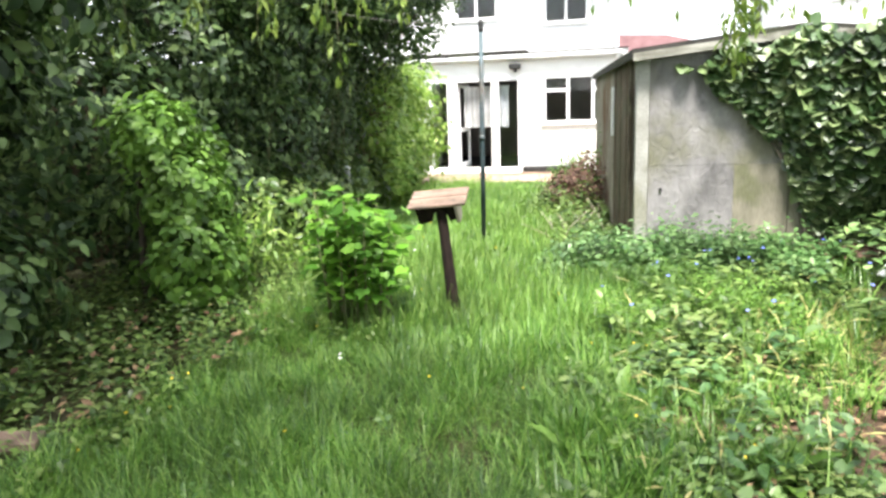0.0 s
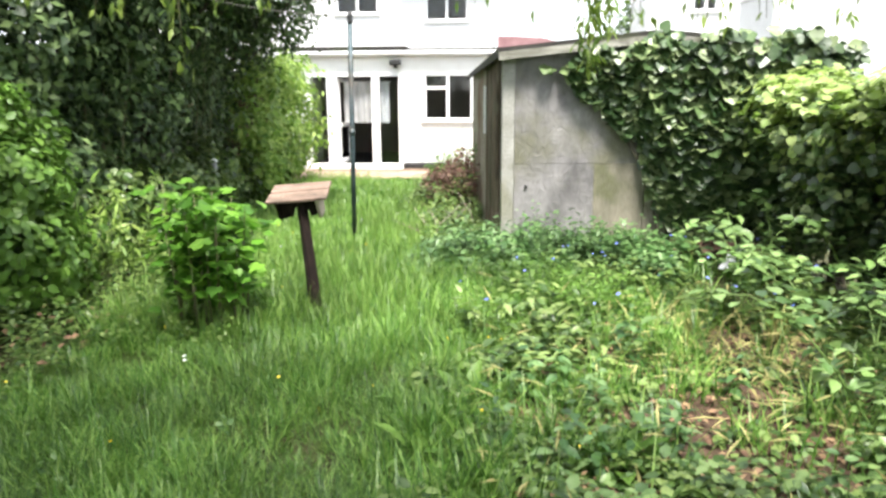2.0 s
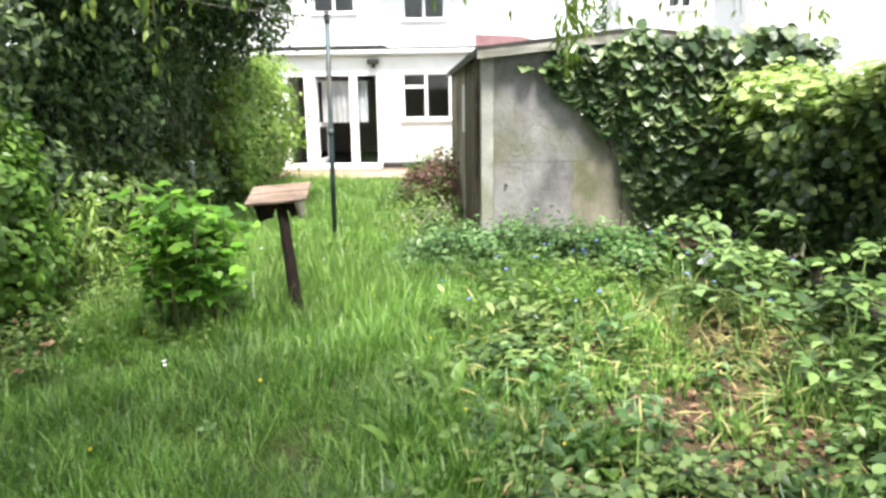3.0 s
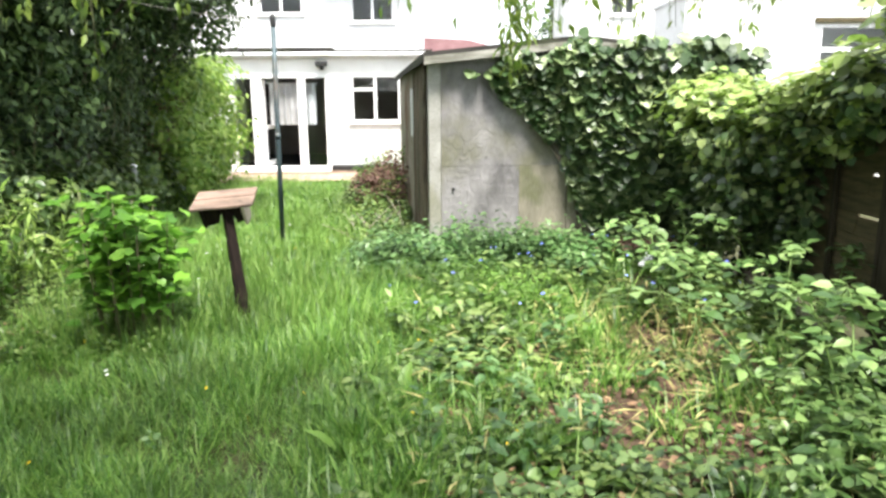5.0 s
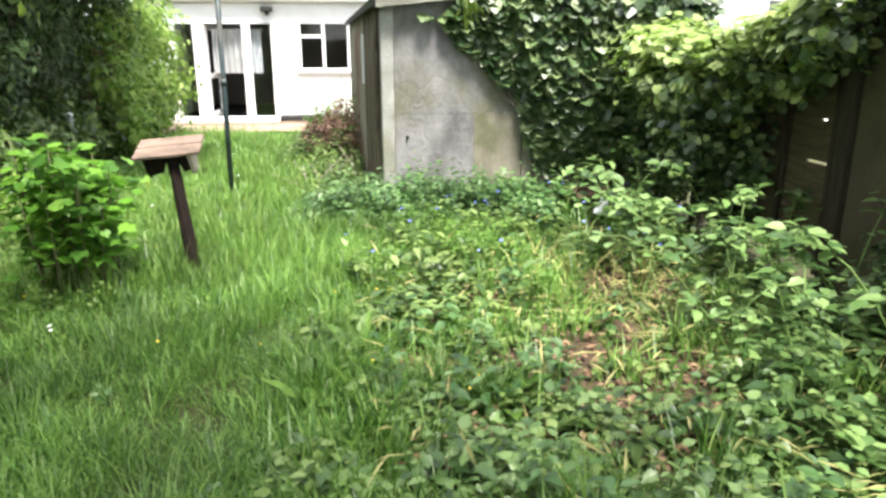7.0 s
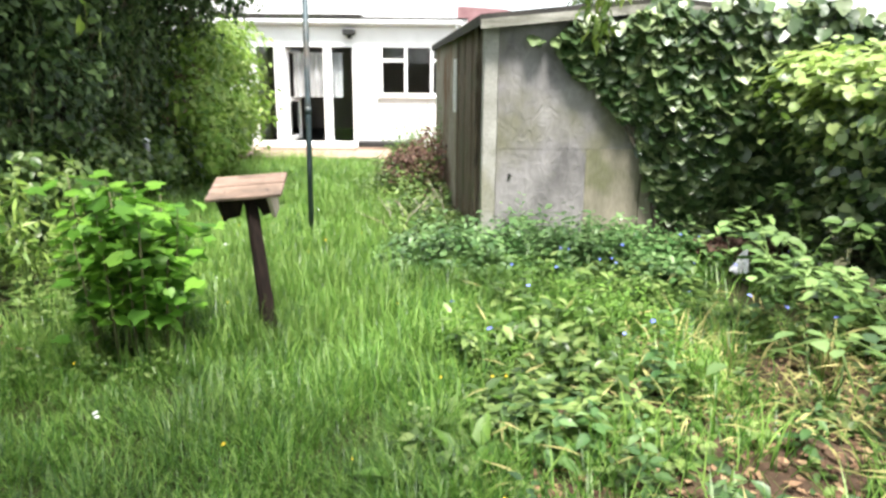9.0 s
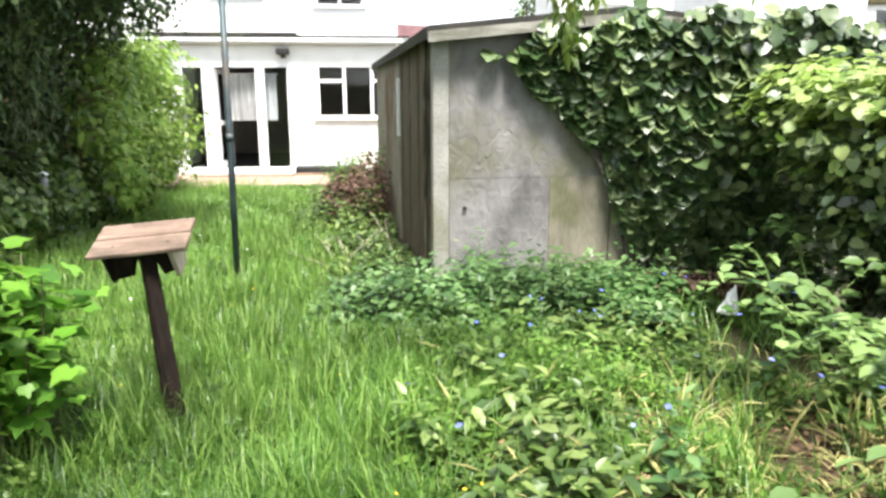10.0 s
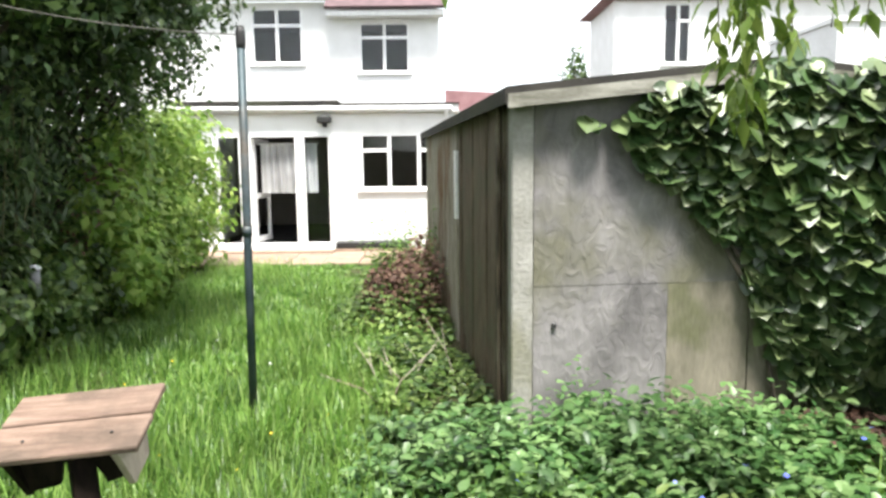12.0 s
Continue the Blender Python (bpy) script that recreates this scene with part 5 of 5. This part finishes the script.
con = thing("conifer", 8.2, 34, 0, "small dark conifer beyond the houses", "tree")
bm = bmesh.new()
tube(bm, [(8.2, 34, -0.2), (8.2, 34, 6)], [0.2, 0.03], 8)
part("trunk", bm, BARK, con)
p, d = blobs([(8.2, 34, 2.5, 1.2, 1.2, 2.2), (8.2, 34, 4.6, 0.8, 0.8, 1.4), (8.25, 34, 5.8, 0.4, 0.4, 0.8)], 4000, 0.3)
foliage("crown", HEDGE_D, con, LEAF, p, d, rng.uniform(0.18, 0.3, len(p)), 0.5)


# ---- ivy over the shed and fence ----
def build_ivy():
    t = thing("ivy", 4.0, 6.6, 0, "glossy ivy smothering the shed corner and fence", "ivy")
    # stems on the wall
    for k in range(14):
        s0 = 1.5 + 0.09 * k
        bm = bmesh.new()
        pts = [SHED @ Vector((s0 + 0.25 * math.sin(k + j * 0.8) * j * 0.2 - 0.13 * j, -0.03 - 0.02 * (j % 2), 0.35 * j)) for j in range(6)]
        tube(bm, pts, [0.016, 0.014, 0.012, 0.01, 0.007, 0.004], 5)
        part("stem", bm, BARK, t)
    n = 11000
    s, z = rng.uniform(0.1, 2.9, n), rng.uniform(0.1, 2.5, n)
    # lower edge falls from the eave down to the foot of the wall
    edge = np.interp(s, [0.1, 0.25, 0.42, 0.65, 0.88, 1.1, 1.22, 1.3, 1.42, 1.52, 3.2], [1.95, 1.9, 1.85, 1.63, 1.44, 1.28, 1.1, 0.76, 0.66, 0.34, 0.05]) + 0.05 * np.sin(s * 17)
    topz = np.interp(s, [0, 0.5, 1.2, 2.6, 3.2], [1.78, 1.95, 2.12, 2.12, 1.95]) + 0.06 * np.sin(s * 11)
    k = (z > edge) & (z < topz)
    s, z, edge = s[k], z[k], edge[k]
    thick = np.clip((z - edge) * 0.3, 0.02, 0.22) + np.clip(s - 1.2, 0, 1.4) * 0.22 * np.clip(z - 0.35, 0.1, 1.6)
    depth = thick * rng.random(len(s)) ** 0.5 + 0.03
    R = np.array(SHED.to_3x3())
    o = np.array(SHED.translation)
    pos = np.stack([s, -depth, z], 1) @ R.T + o
    out = np.tile(R @ np.array([-0.1, -1, 0]), (len(s), 1))
    size = rng.uniform(0.07, 0.145, len(s))
    nrm = unit(out * 0.85 + np.array([0, 0, 0.75]) + rng.normal(0, 0.42, (len(s), 3)))
    tip = np.array([0, 0, -0.7]) + rng.normal(0, 0.5, (len(s), 3)) + out * 0.7
    M = orient(nrm, tip, size)
    front = np.argsort(-depth / np.maximum(thick, 0.03) - 0.6 * rng.random(len(s)))
    single, rest = front[:280], front[280:]
    ob = part("leaves", stamp("ivy_leaves", IVY_LEAF, M[rest], pos[rest]), IVY, t)
    ob["kind"] = "stuff"
    me = stamp("ivy_leaf", IVY_LEAF, np.eye(3)[None], np.zeros((1, 3)))
    me.materials.append(IVY)
    for i in single:
        lf = place(new("leaf", me), t)
        m4 = Matrix.Identity(4)
        for a in range(3):
            for b in range(3):
                m4[a][b] = M[i][a][b]
            m4[a][3] = pos[i][a]
        lf.matrix_basis = m4
    # over the corner, along the fence top
    rows = [(4.95, 6.2, 1.36, 0.4, 0.5, 0.34), (4.88, 5.6, 1.28, 0.42, 0.5, 0.36), (4.92, 5.0, 1.32, 0.38, 0.45, 0.3), (5.0, 4.5, 1.44, 0.28, 0.4, 0.2), (5.0, 4.1, 1.6, 0.28, 0.35, 0.2),
            (5.14, 5.4, 0.75, 0.1, 0.55, 0.6), (5.05, 6.4, 0.5, 0.2, 0.3, 0.5), (4.75, 5.25, 0.95, 0.24, 0.35, 0.28)]
    p, d = blobs(rows, 14500, 0.45)
    # bright leaves grow more frequent with height, imitating light from above
    lit = rng.random(len(p)) < np.clip((p[:, 2] - 0.8) * 0.7, 0, 0.32)
    foliage("leaves", IVY, t, IVY_LEAF, p[~lit], d[~lit] * 0.6, rng.uniform(0.04, 0.085, (~lit).sum()), 0.9, 0.85, 1.1)
    foliage("young_leaves", IVY_LIT, t, IVY_LEAF, p[lit], d[lit] * 0.6, rng.uniform(0.04, 0.08, lit.sum()), 0.9, 0.85, 1.1)
    rows = [(4.95, 6.2, 1.62, 0.42, 0.5, 0.18), (4.85, 5.6, 1.54, 0.45, 0.5, 0.2), (4.88, 5.0, 1.54, 0.4, 0.45, 0.18), (5.0, 4.5, 1.6, 0.32, 0.4, 0.15)]
    p, d = blobs(rows, 3600, 0.4)
    foliage("young_leaves", IVY_LIT, t, IVY_LEAF, p, d * 0.6, rng.uniform(0.05, 0.095, len(p)), 0.6, 1.2)
    rows = [(5.0, 4.5, 1.7, 0.3, 0.35, 0.12), (5.05, 4.1, 1.82, 0.28, 0.3, 0.16), (5.05, 3.75, 2.05, 0.25, 0.3, 0.18)]
    p, d = blobs(rows, 480, 0.2)
    foliage("young_leaves", IVY_LIT, t, IVY_LEAF, p, d * 0.6, rng.uniform(0.08, 0.14, len(p)), 0.6, 1.1)
    # hanging over the wall
    rows = [(5.12, 1.5 + 0.52 * k, 2.1 + 0.05 * math.sin(k * 2.1), 0.34, 0.42, 0.24) for k in range(5)]
    p, d = blobs(rows, 3600, 0.4)
    foliage("wall_top_leaves", IVY, t, IVY_LEAF, p, d * 0.6, rng.uniform(0.05, 0.1, len(p)), 0.8, 1.0)
    n = 8000
    y, z = rng.uniform(1.2, 3.9, n), rng.uniform(0.2, 2.15, n)
    k = (y < 3.4 + 0.12 * np.sin(z * 5)) | (z > 1.75)
    y, z = y[k], z[k]
    pos = np.stack([5.17 - 0.12 * rng.random(len(y)), y, z], 1)
    foliage("wall_leaves", IVY, t, IVY_LEAF, pos, np.tile([-0.7, -0.1, 0.1], (len(y), 1)), rng.uniform(0.03, 0.06, len(y)), 1.0, 0.7)


build_ivy()
